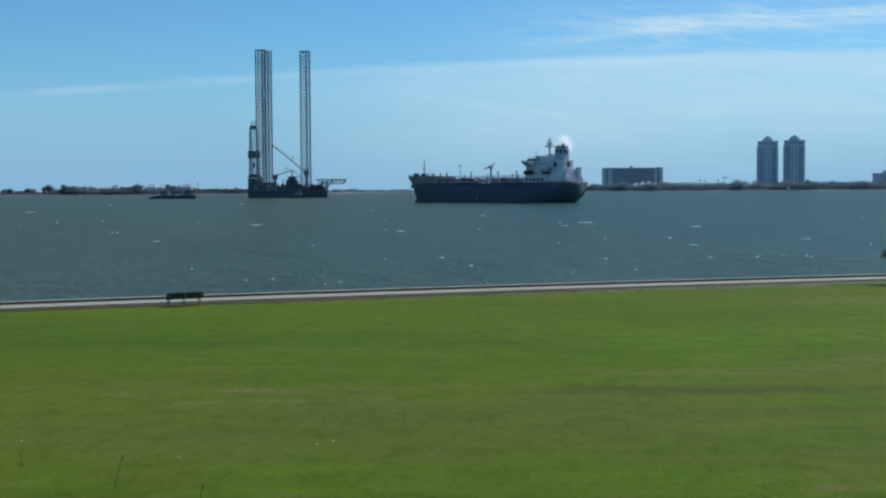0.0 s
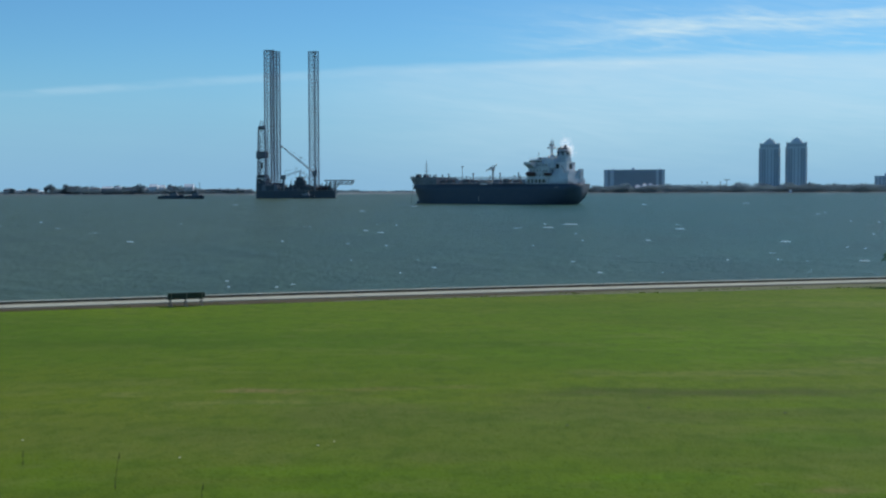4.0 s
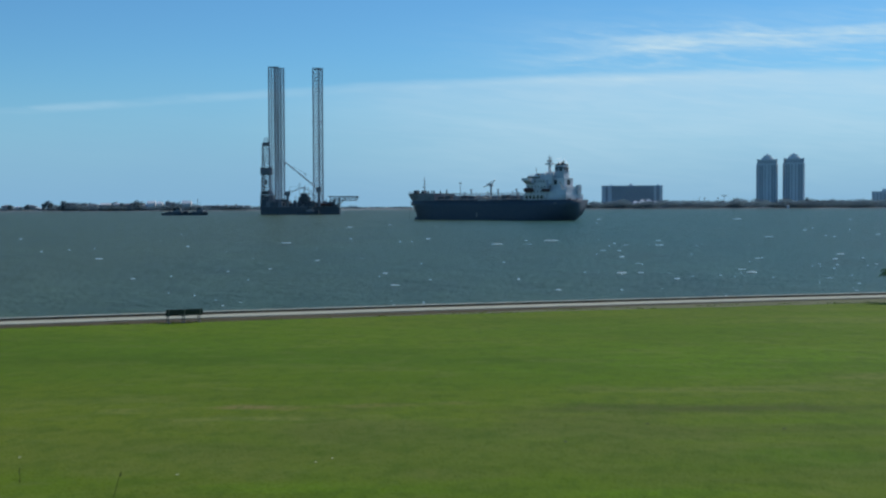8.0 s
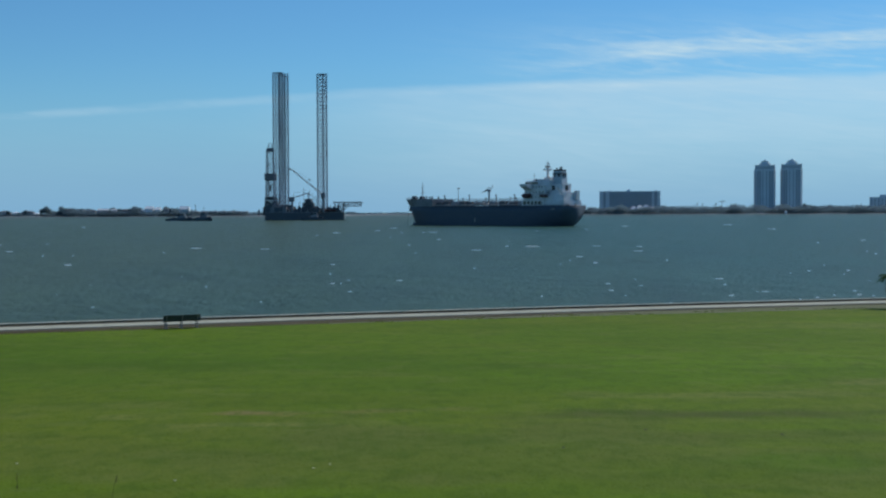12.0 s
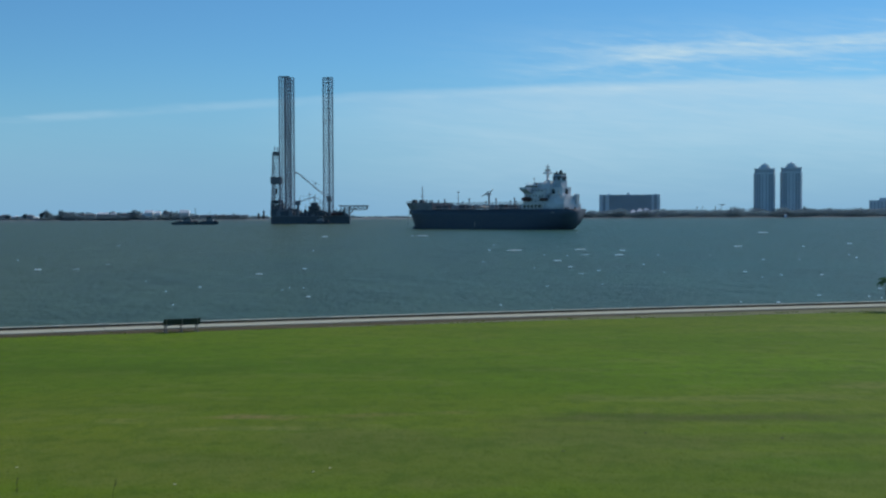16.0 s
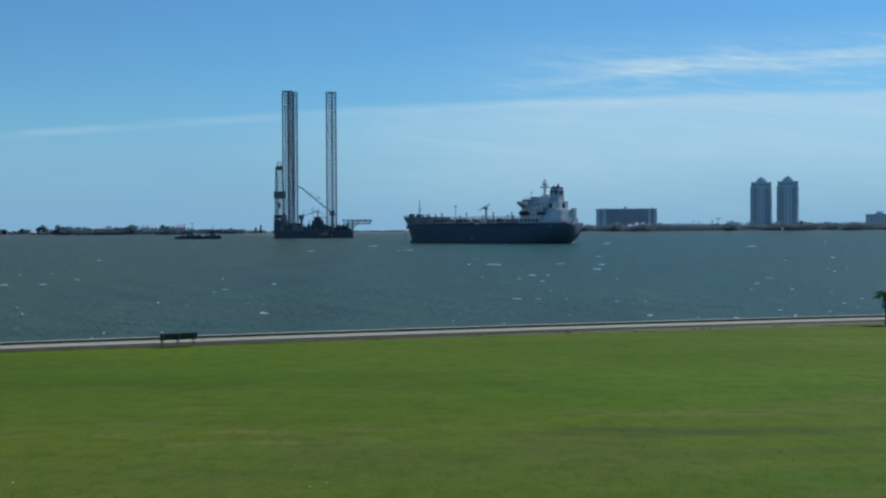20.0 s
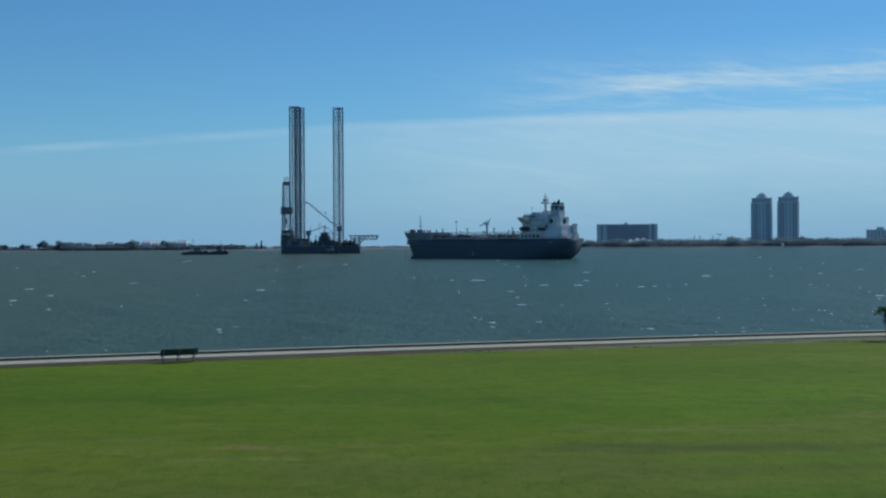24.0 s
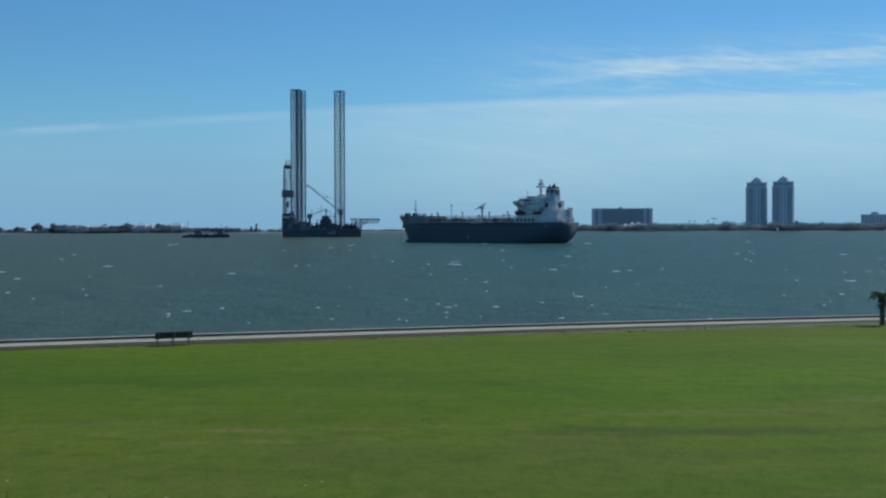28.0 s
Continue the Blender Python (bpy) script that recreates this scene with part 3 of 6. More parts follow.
FAR_TREES = [  # bearing, metres behind the beach, height, spread
    (-771, 30, 11, 4.5), (-740, 30, 12, 4.0), (-752, 45, 7, 4), (-704, 30, 20, 7.5), (-698, 36, 15, 6), (-711, 40, 14, 5),
    (-676, 35, 19, 6.5), (-667, 50, 16, 6), (-655, 40, 15, 6), (-640, 45, 15, 6), (-585, 40, 17, 7), (-572, 35, 15, 6),
    (-545, 35, 20, 8), (-538, 45, 16, 6), (-554, 40, 15, 6), (-490, 40, 19, 6), (-480, 35, 16, 6), (-472, 40, 14, 6), (-503, 75, 18, 6),
    (-410, 40, 9, 3.5), (-401, 45, 10, 3.0), (-394, 40, 8, 3.5), (-386, 42, 10, 3.0), (-378, 40, 9, 3.5), (-369, 42, 11, 3.0), (-362, 40, 9, 3.0),
    (396, 60, 14, 9), (412, 60, 16, 9), (618, 60, 17, 6), (633, 60, 13, 7), (650, 60, 21, 5), (657, 62, 17, 6), (667, 60, 17, 6), (678, 60, 16, 7),
    (712, 60, 16, 7), (268, 50, 13, 8), (300, 60, 12, 8), (752, 60, 17, 6), (735, 60, 15, 6)]
for i, (b, back, h, w) in enumerate(FAR_TREES):
    far_tree(b, shore_d(b) + back, h, w, i + 3, "dark broad-crowned tree on the far shore")


# ---- far shore: houses and buildings ----
def house(b, d, w, dep, z0, h, roof, wall_mat, label, roof_mat=None, floors=2, hip=True, turn=0.0):
    """A beach house: on posts where z0 is above the ground."""
    h *= 1.3
    roof *= 1.3
    t = thing("house", pose(bear(b, d), d, 2.6, 0, 0, turn), label, "house", "houses of the far shore")
    wall = part("wall", boxes((-w / 2, -dep / 2, z0, w / 2, dep / 2, z0 + h)), wall_mat, t)
    bm = B()
    e = 0.8
    ins = w * (0.3 if hip else 0.02)
    v = [bm.verts.new(p) for p in ((-w / 2 - e, -dep / 2 - e, z0 + h), (w / 2 + e, -dep / 2 - e, z0 + h), (w / 2 + e, dep / 2 + e, z0 + h),
                                   (-w / 2 - e, dep / 2 + e, z0 + h), (-w / 2 + ins, 0, z0 + h + roof), (w / 2 - ins, 0, z0 + h + roof))]
    for f in ((0, 1, 5, 4), (1, 2, 5), (2, 3, 4, 5), (3, 0, 4), (3, 2, 1, 0)):
        bm.faces.new([v[i] for i in f])
    part("roof", bm, roof_mat or M_ROOF, t)
    n = max(2, int(w / 3.5))
    for fl in range(floors):
        for i in range(n):
            x = -w / 2 + (i + 0.5) * w / n
            zz = z0 + (fl + 0.3) * h / floors
            part("window", boxes((x - 0.6, -dep / 2 - 0.06, zz, x + 0.6, -dep / 2 + 0.05, zz + h / floors * 0.5)), M_WINDOW, wall)
    if z0 > 0.5:
        for i in range(4):
            x = -w / 2 + 0.4 + i * (w - 0.8) / 3
            for y in (-dep / 2 + 0.3, dep / 2 - 0.3):
                part("post", bars(((x, y, -0.9), (x, y, z0), 0.22, 5)), M_BARK, t)
    else:
        part("footing", boxes((-w / 2, -dep / 2, -1.0, w / 2, dep / 2, z0)), M_GREYHOUSE, t)
    return t


GH = "grey weathered beach house on posts, on the far shore"
WH = "white beach house with a pitched roof on the far shore"
GY = "grey three-storey beach house on the far shore"
HOUSES = [  # bearing, width, height of the floor, wall height, roof, wall, roof cover, storeys, hipped, label
    (-776, 20, 3.0, 3.5, 2.0, M_GREYHOUSE, None, 1, True, GH), (-757, 12, 2.5, 2.6, 1.2, M_WHITEHOUSE, M_PIER, 1, True, WH),
    (-735, 22, 3.0, 3.5, 1.8, M_GREYHOUSE, None, 1, True, GH), (-722, 12, 0.2, 3.0, 1.5, M_WHITEHOUSE, M_PIER, 1, True, WH),
    (-675, 10, 0.2, 4.5, 1.6, M_WHITEHOUSE, M_PIER, 1, False, WH), (-660, 15, 0.2, 8.6, 1.6, M_GREYHOUSE, None, 3, True, GY),
    (-640, 12, 0.2, 7.4, 1.8, M_PIER, None, 3, False, "pale grey three-storey beach house"), (-622, 15, 0.2, 7.0, 2.0, M_GREYHOUSE, None, 3, True, GY),
    (-601, 20, 0.2, 7.6, 2.4, M_GREYHOUSE, M_PIER, 3, False, "long grey beach house with a pale roof"), (-582, 13, 0.2, 8.0, 2.2, M_PIER, M_PIER, 3, True, "pale grey beach house with a pale roof"),
    (-562, 16, 0.2, 7.4, 2.0, M_GREYHOUSE, None, 3, True, GY), (-533, 11, 0.2, 6.0, 2.0, M_GREYHOUSE, M_PIER, 2, False, "grey beach house with a pale gable"),
    (-519, 15, 0.2, 9.4, 3.6, M_WHITEHOUSE, M_WHITEHOUSE, 3, False, "bright white beach house among trees"), (-504, 10, 0.2, 8.6, 3.0, M_WHITEHOUSE, M_WHITEHOUSE, 2, False, WH),
    (-488, 11, 0.2, 9.4, 1.4, M_GREYHOUSE, None, 3, False, "tall grey beach house among trees"), (-456, 17, 0.2, 9.0, 4.2, M_CREAM, M_WHITEHOUSE, 2, False, "pale cream beach house with a broad gable"),
    (-436, 13, 4.6, 1.9, 0.7, M_GREYHOUSE, None, 1, False, GH), (-420, 14, 4.6, 2.0, 0.8, M_GREYHOUSE, None, 1, False, GH), (-404, 13, 4.6, 1.9, 0.7, M_GREYHOUSE, None, 1, False, GH),
    (-389, 13, 4.6, 1.9, 0.8, M_GREYHOUSE, None, 1, False, GH), (-375, 12, 4.6, 1.8, 0.7, M_GREYHOUSE, None, 1, False, GH), (-361, 12, 4.6, 1.9, 0.7, M_GREYHOUSE, None, 1, False, GH),
    (-348, 10, 4.6, 1.8, 0.7, M_GREYHOUSE, None, 1, False, GH)]
for hb, hw, hz, hh, hr, hm, hc, hf, hp, hl in HOUSES:
    house(hb, 2312, hw, 11, hz, hh, hr, hm, hl, roof_mat=hc, floors=hf, hip=hp)
PB = "pale beach house with a light gabled roof"
for b, w, h, rf in ((344, 12, 7, 4), (356, 11, 9, 4), (367, 13, 8.5, 5), (379, 11, 7, 4)):
    house(b, 2500, w, 11, 0.2, h, rf, M_WHITEHOUSE, PB, roof_mat=M_PIER)


def beach_boat(b, d, length, label):
    t = thing("beached_boat", pose(bear(b, d), d, 0.9, 0, 0, 12), label, "boat", "boats on the far beach")
    L = length / 2
    bm = B()
    prism(bm, [(-L, -1.0), (L * 0.5, -1.1), (L, 0), (L * 0.5, 1.1), (-L, 1.0)], -0.4, 1.3, 0.12)
    part("hull", bm, M_WHITEHOUSE, t)
    part("cabin", boxes((-L * 0.5, -0.8, 1.3, L * 0.2, 0.8, 2.9, 0.2, 0.1)), M_WHITEHOUSE, t)


beach_boat(-648, 2294, 9.0, "small white boat drawn up on the far beach")
beach_boat(-508, 2294, 6.0, "small white boat drawn up on the far beach")


def beach_hut(b, d):
    t = thing("beach_hut", pose(bear(b, d), d, 0.9), "small white lookout hut on the far beach", "hut")
    part("wall", boxes((-2.2, -2, -0.6, 2.2, 2, 5.0)), M_WHITEHOUSE, t)
    part("roof", boxes((-2.7, -2.5, 5.0, 2.7, 2.5, 7.2, 2.4, 2.2)), M_PIER, t)


beach_hut(616, shore_d(616) + 12)


def far_pole(b, d, h, head, label):
    t = thing("light_pole", pose(bear(b, d), d, 2.2), label, "light pole", "poles on the far shore")
    part("pole", bars(((0, 0, -0.6), (0, 0, h), 0.5, 7, 0.32)), M_DARK, t)
    bm = B()
    box(bm, -head, -0.6, h - 0.9, head, 0.6, h)
    bar(bm, (-head * 0.8, 0, h - 0.6), (0, 0, h - 3.2), 0.16, 5)
    bar(bm, (head * 0.8, 0, h - 0.6), (0, 0, h - 3.2), 0.16, 5)
    part("crossarm", bm, M_DARK, t)


for b, h, hd in ((502, 25, 6.0), (491, 20.5, 1.8), (458, 20.5, 1.6), (467, 20, 1.5), (-437, 20, 1.0)):
    far_pole(b, 2450 if b > 0 else 2330, h, hd, "tall dark pole with a wide crossarm")


def beacon(b, d, h):
    t = thing("beacon_tower", pose(bear(b, d), d, 2.4), "dark narrow beacon tower on the far spit", "beacon", "beacons on the far spit")
    part("shaft", boxes((-1.7, -1.7, -0.8, 1.7, 1.7, h - 3, 0.4, 0.4)), M_DARK, t)
    part("gallery", boxes((-2.2, -2.2, h - 3, 2.2, 2.2, h - 2.2)), M_DARK, t)
    part("lantern", bars(((0, 0, h - 2.2), (0, 0, h), 1.1, 8, 0.6)), M_DARK, t)


beacon(-315, 2330, 16.5)
beacon(-324, 2335, 11.5)


def tower(b, d, w, h, label):
    """A condominium tower: strips of windows between pale piers, balcony slabs, stepped crown."""
    t = thing("condominium_tower", pose(bear(b, d), d, 2.2, 0, 0, -math.degrees(math.atan(b / FD))), label, "apartment tower", "twin towers")
    k = w / 2
    dep = w * 0.62
    outline = [(-k, -dep * 0.25), (-k * 0.78, -dep * 0.42), (-k * 0.35, -dep * 0.5), (k * 0.35, -dep * 0.5), (k * 0.82, -dep * 0.44),
               (k, -dep * 0.12), (k, dep * 0.4), (k * 0.5, dep * 0.5), (-k * 0.5, dep * 0.5), (-k, dep * 0.4)]
    bm = B()
    prism(bm, outline, -0.8, h - 9)
    body = part("wall", bm, M_TOWERWALL, t)
    upper = part("upper_storeys", prism(B(), [(x * 0.95, y * 0.97) for x, y in outline], h - 9, h), M_TOWERWALL, t, "set-back upper storeys")
    cr = part("crown", prism(B(), [(x * 0.56, y * 0.6) for x, y in outline], h, h + 4.8), M_TOWER, t, "stepped concrete crown")
    part("crown_tier", prism(B(), [(x * 0.38, y * 0.5) for x, y in outline], h + 4.8, h + 9.0), M_TOWERWALL, cr)
    part("crown_tier", prism(B(), [(x * 0.18, y * 0.3) for x, y in outline], h + 9.0, h + 11.6, -0.3), M_TOWER, cr)
    part("finial", bars(((0, 0, h + 11.4), (0, 0, h + 14), 0.5, 7, 0.12)), M_DARK, cr)
    part("parapet", prism(B(), [(x * 0.96, y) for x, y in outline], h - 0.6, h + 0.7), M_TOWER, t)
    for i in range(9):
        x = -k * 0.84 + i * k * 0.21
        yf = -dep * (0.485 if abs(x) < k * 0.35 else 0.485 - 0.16 * (abs(x) / k - 0.35))
        part("upper_window", boxes((x - k * 0.065, yf - 0.35, h - 7.6, x + k * 0.065, yf + 1.5, h - 1.4)), M_WINDOW, upper)
    # strips between the bends of the front, each with its piers
    front = outline[:6]
    for (x0, y0), (x1, y1) in zip(front, front[1:]):
        n = max(2, round(math.hypot(x1 - x0, y1 - y0) / 4.2))
        recess = x0 < 0 < -x1 or abs(x0 + x1) > k * 0.9 and abs(x0 + x1) < k * 1.3
        for i in range(n if recess else n // 2):
            a, c = ((i + 0.12) / n, (i + 0.88) / n) if recess else ((2 * i + 0.7) / n, (2 * i + 1.1) / n)
            p = [(x0 + (x1 - x0) * f, y0 + (y1 - y0) * f) for f in (a, c)]
            part("window", prism(B(), [(p[0][0], p[0][1] - 0.25), (p[1][0], p[1][1] - 0.25), (p[1][0], p[1][1] + 0.3),
                                       (p[0][0], p[0][1] + 0.3)], 4, h - 11), M_WINDOW, body)
        part("pier", prism(B(), [(x0 - 0.8, y0 - 0.9), (x0 + 0.8, y0 - 0.9), (x0 + 0.8, y0 + 0.5), (x0 - 0.8, y0 + 0.5)], -0.8, h - 8.5), M_TOWER, t)
    bm = B()
    nf = 27
    for f in range(1, nf):
        z = f * (h - 9) / nf
        prism(bm, [(x * 1.004, y * 1.012) for x, y in outline], z, z + 0.45)
    tagged(part("floor_slabs", bm, M_TOWER, t), kind="stuff")
    for sx in (-1, 1):
        part("shoulder", boxes((sx * k * 0.86 - 2.2, -dep * 0.3, h, sx * k * 0.86 + 2.2, dep * 0.2, h + 1.6)), M_TOWER, t)
    return t


tower(578.4, 2600, 43.0, 99.5, "tall grey condominium tower with a stepped crown")
tower(626.0, 2590, 43.5, 101.0, "tall grey condominium tower with a stepped crown")


def slab_block(b0, b1, d, h, n_floor, n_bay, ends, heads, label, skin=None):
    """A long apartment slab with pale end bays and lift houses."""
    w = bear(b1 - b0, d)
    t = thing("apartment_block", pose(bear((b0 + b1) / 2, d), d, 2.2, 0, 0, -math.degrees(math.atan((b0 + b1) / 2 / FD))), label, "apartment block", "apartment blocks on the far shore")
    wall = part("wall", boxes((-w / 2, -9, -0.8, w / 2, 9, h)), skin or M_SLAB, t)
    for x0, x1 in ends:
        part("end_bay", boxes((x0 * w, -10.2, -0.8, x1 * w, 8, h + 0.4)), M_PIER, t, "pale end bay")
    part("parapet", boxes((-w / 2 - 0.4, -9.5, h, w / 2 + 0.4, 9.5, h + 1.1)), M_TOWER, t)
    for x, hw, hh in heads:
        part("lift_house", boxes((x * w - hw, -5, h + 1.1, x * w + hw, 5, h + 1.1 + hh)), M_TOWER, t)
    for f in range(n_floor):
        z = 2 + f * (h - 3) / n_floor
        part("balcony", boxes((-w / 2 + 0.5, -10.0, z, w / 2 - 0.5, -9, z + 0.9)), skin or M_SLAB, t)
    for i in range(n_bay):
        x = -w / 2 + (i + 0.5) * w / n_bay
        hw = w / n_bay * (0.20 if skin else 0.36)
        part("window", boxes((x - hw, -9.3, 3, x + hw, -8.6, h - 1.5)), M_WINDOW, wall)
    return t


slab_block(284.0, 391.0, 2600, 46.0, 13, 22, ((-0.5, -0.435), (-0.40, -0.335), (0.36, 0.40), (0.45, 0.5)),
           ((-0.345, 1.6, 2.0), (-0.02, 3.2, 3.6), (0.425, 1.6, 2.0)), "long dark twelve-storey apartment block with pale end bays")
slab_block(768, 855, 2600, 32.0, 9, 14, ((-0.5, -0.47), (-0.30, -0.27)), ((-0.23, 7.5, 5.2), (0.2, 5, 4)),
           "pale grey mid-rise apartment block by the far beach", skin=M_TOWERWALL)


# ---- the drilling rig, afloat under tow with its legs jacked up ----
def rig_leg(x, y, top, phase):
    """A three-chord lattice leg."""
    leg = tagged(new("leg"), "dark steel lattice leg jacked high above the hull")
    leg.parent = RIG
    leg.location = (x, y, 0)
    ch = [(math.cos(a) * 5.8, math.sin(a) * 5.8) for a in (radians(210), radians(330), radians(90))]
    for cx, cy in ch:
        part("chord", bars(((cx, cy, -3), (cx, cy, top), 0.62, 6)), M_LEG, leg)
    bay = 3.9
    n = int((top - 6) / bay) - 1
    for f in range(3):
        (ax, ay), (bx, by) = ch[f], ch[(f + 1) % 3]
        bm = B()
        for i in range(n + 1):
            z = top - 0.5 - (i + phase) * bay
            bar(bm, (ax, ay, z), (bx, by, z), 0.27, 4)
            if i < n:
                mx, my = (ax + bx) / 2, (ay + by) / 2
                bar(bm, (ax, ay, z - bay), (mx, my, z), 0.25, 4)
                bar(bm, (bx, by, z - bay), (mx, my, z), 0.25, 4)
        tagged(part("bracing", bm, M_LEG, leg), kind="stuff")
    for cx, cy in ((-2.2, -2.9), (1.6, -2.9)) if y else ():
        part("leg_pipe", bars(((cx, cy, 6), (cx, cy, top - 1), 0.34, 6)), M_LEG, leg)
    part("top_platform", prism(B(), [(c[0] * 1.05, c[1] * 1.05) for c in ch], top - 0.2, top + 0.3), M_RIG, leg)
    return leg


RIG = thing("drilling_rig", pose(-163, 1315, 0, 0, 0, 0), "dark jack-up drilling rig afloat with three tall lattice legs", "drilling rig")


def build_rig():
    hull = part("hull", prism(B(), [(-39.0, -28), (-20, -31), (20, -13), (41, -9), (41, 9), (20, 13), (-20, 31), (-39.0, 28)], -3.0, 7.6), M_RIGHULL, RIG)
    part("deck_edge", prism(B(), [(-39.3, -28.3), (-20, -31.3), (20, -13.3), (41.3, -9.3), (41.3, 9.3), (20, 13.3), (-20, 31.3), (-39.3, 28.3)], 7.6, 8.1), M_RIG, hull)
    rig_leg(-25.0, -21.5, 153.0, 0.0)
    rig_leg(-24.7, 21.5, 156.5, 0.4)
    rig_leg(18.6, 0, 154.0, 0.2)
    # jacking houses round each leg
    for x, y in ((-25.0, -21.5), (-24.7, 21.5), (18.6, 0)):
        for a in (210, 330, 90):
            cx, cy = x + 7.2 * math.cos(radians(a)), y + 7.2 * math.sin(radians(a))
            part("jack_house", boxes((cx - 2.2, cy - 2.2, 8.1, cx + 2.2, cy + 2.2, 14.0, 0.3, 0.3)), M_RIG, RIG)
    # cantilever and drill floor
    part("cantilever", boxes((-42, -9, 8.1, -12, 9, 14.5), (-41.5, -8.4, 14.5, -14, -7.4, 16), (-41.5, 7.4, 14.5, -14, 8.4, 16)), M_RIGHULL, RIG)
    part("drill_floor", boxes((-41.8, -8, 14.5, -28, 8, 17.2), (-41.2, -7.4, 17.2, -36.5, 7.4, 19.4), (-33, -6.5, 17.2, -28.6, 5, 20.4), (-39, -9, 15, -34, -8, 18.5)), M_RIGHULL, RIG)
    bm = B()
    for x in (-41.3, -37.5, -33.8, -30.0):
        for y in (-7.5, 0, 7.5):
            bar(bm, (x, y, 17.2), (x, y, 22.4), 0.34, 5)
    for y in (-7.5, 0, 7.5):
        for x in (-41.3, -37.5, -33.8):
            bar(bm, (x, y, 17.4), (x + 3.8, y, 22.2), 0.22, 4)
            bar(bm, (x + 3.8, y, 17.4), (x, y, 22.2), 0.22, 4)
    box(bm, -41.9, -8, 21.9, -29.4, 8, 22.5)
    for y in (-11.0, -8.6):
        box(bm, -41.5, y, 8.2, -37.5, y + 1.2, 20.5)
        box(bm, -35.5, y, 8.2, -30.0, y + 1.2, 18.6)
        box(bm, -29.0, y, 8.2, -24.0, y + 1.2, 14.8)
    part("substructure", bm, M_RIGHULL, RIG, "braced steel frame below the derrick")
    part("wind_wall", boxes((-41.6, -6.5, 22.3, -35, -6.2, 24.6)), M_RIGHULL, RIG)
    part("wind_wall", boxes((-39.6, 6.2, 22.3, -31, 6.5, 25.2)), M_RIGHULL, RIG)
    der = tagged(new("derrick"), "slender steel derrick with a monkey board")
    der.parent = RIG
    der.location = (-36.8, 0, 22.3)
    w0, w1, hh = 4.5, 3.4, 50.6
    for sx in (-1, 1):
        for sy in (-1, 1):
            part("derrick_leg", bars(((sx * w0, sy * w0, 0), (sx * w1, sy * w1, hh), 0.38, 5)), M_RIG, der)
    bm = B()
    n = 13
    for i in range(n):
        za, zb = hh * i / n, hh * (i + 1) / n
        wa, wb = w0 + (w1 - w0) * i / n, w0 + (w1 - w0) * (i + 1) / n
        for a, c in (((-1, -1), (1, -1)), ((1, -1), (1, 1)), ((1, 1), (-1, 1)), ((-1, 1), (-1, -1))):
            bar(bm, (a[0] * wa, a[1] * wa, za), (c[0] * wb, c[1] * wb, zb), 0.21, 4)
            bar(bm, (c[0] * wa, c[1] * wa, za), (a[0] * wb, a[1] * wb, zb), 0.21, 4)
            bar(bm, (a[0] * wb, a[1] * wb, zb), (c[0] * wb, c[1] * wb, zb), 0.15, 4)
    tagged(part("bracing", bm, M_RIG, der), kind="stuff")
    part("monkey_board", boxes((-5.4, -5.4, 19.8, 6.4, 5.4, 27.2)), M_RIG, der, "boxed-in racking board")
    part("crown_platform", boxes((-3.9, -3.9, hh, 3.9, 3.9, hh + 0.6)), M_RIG, der)
    part("crown_block", boxes((-3.5, -3.0, hh - 0.6, 3.5, 3.0, hh + 3.2, 0.3, 0.3)), M_RIG, der)
    bm = B()
    for sx in (-1, 1):
        for sy in (-1, 1):
            bar(bm, (sx * 3.6, sy * 3.6, hh + 0.5), (sx * 3.6, sy * 3.6, hh + 1.8), 0.14, 4)
            bar(bm, (sx * 2.3, sy * 2.3, hh + 0.5), (sx * 1.5, sy * 1.5, hh + 8.2), 0.24, 4)
        bar(bm, (sx * 3.6, -3.6, hh + 1.8), (sx * 3.6, 3.6, hh + 1.8), 0.12, 4)
        bar(bm, (-3.6, sx * 3.6, hh + 1.8), (3.6, sx * 3.6, hh + 1.8), 0.12, 4)
        for z in (3.4, 5.8, 8.2):
            w = 2.3 - 0.1 * z
            bar(bm, (-w, sx * w, hh + z), (w, sx * w, hh + z), 0.17, 4)
            bar(bm, (sx * w, -w, hh + z), (sx * w, w, hh + z), 0.17, 4)
    part("crown_frame", bm, M_RIG, der, "open gin-pole frame on the crown")
    part("standpipe", bars(((-1.6, -3.8, 0), (-1.4, -3.1, 40), 0.32, 5)), M_RIG, der)
    part("pipe_rack", bars(*[((-3.2 + 0.55 * k, 2.2, 0.2), (-3.2 + 0.55 * k, 2.0, 26), 0.14, 4) for k in range(5)]), M_RIG, der)
    part("top_drive", boxes((-0.9, -0.9, 9, 0.9, 0.9, 15)), M_DARK, der)
    # living quarters and deck houses
    q = part("quarters", boxes((-2, -9, 8.1, 9.5, 9, 18.5)), M_RIGHULL, RIG, "dark stacked living quarters")
    for z in (11.2, 14.6):
        for i in range(5):
            part("window", boxes((-0.8 + i * 2.2, -9.06, z, 0.2 + i * 2.2, -8.9, z + 1.1)), M_GLASS, q)
    part("deck_house", boxes((0, -6, 18.5, 7, 6, 22.4)), M_RIGHULL, RIG)
    part("deck_house", boxes((-11, -10, 8.1, -4, 4, 12.0)), M_RIGHULL, RIG)
    part("deck_house", boxes((26, -6, 8.1, 33, 6, 13.0)), M_RIG, RIG)
    part("mud_tank", bars(((11.5, -6.5, 8.1), (11.5, -6.5, 14.5), 2.0, 10)), M_RIG, RIG)
    part("mud_tank", bars(((-14.5, -13, 8.1), (-14.5, -13, 13.5), 1.8, 10)), M_RIG, RIG)
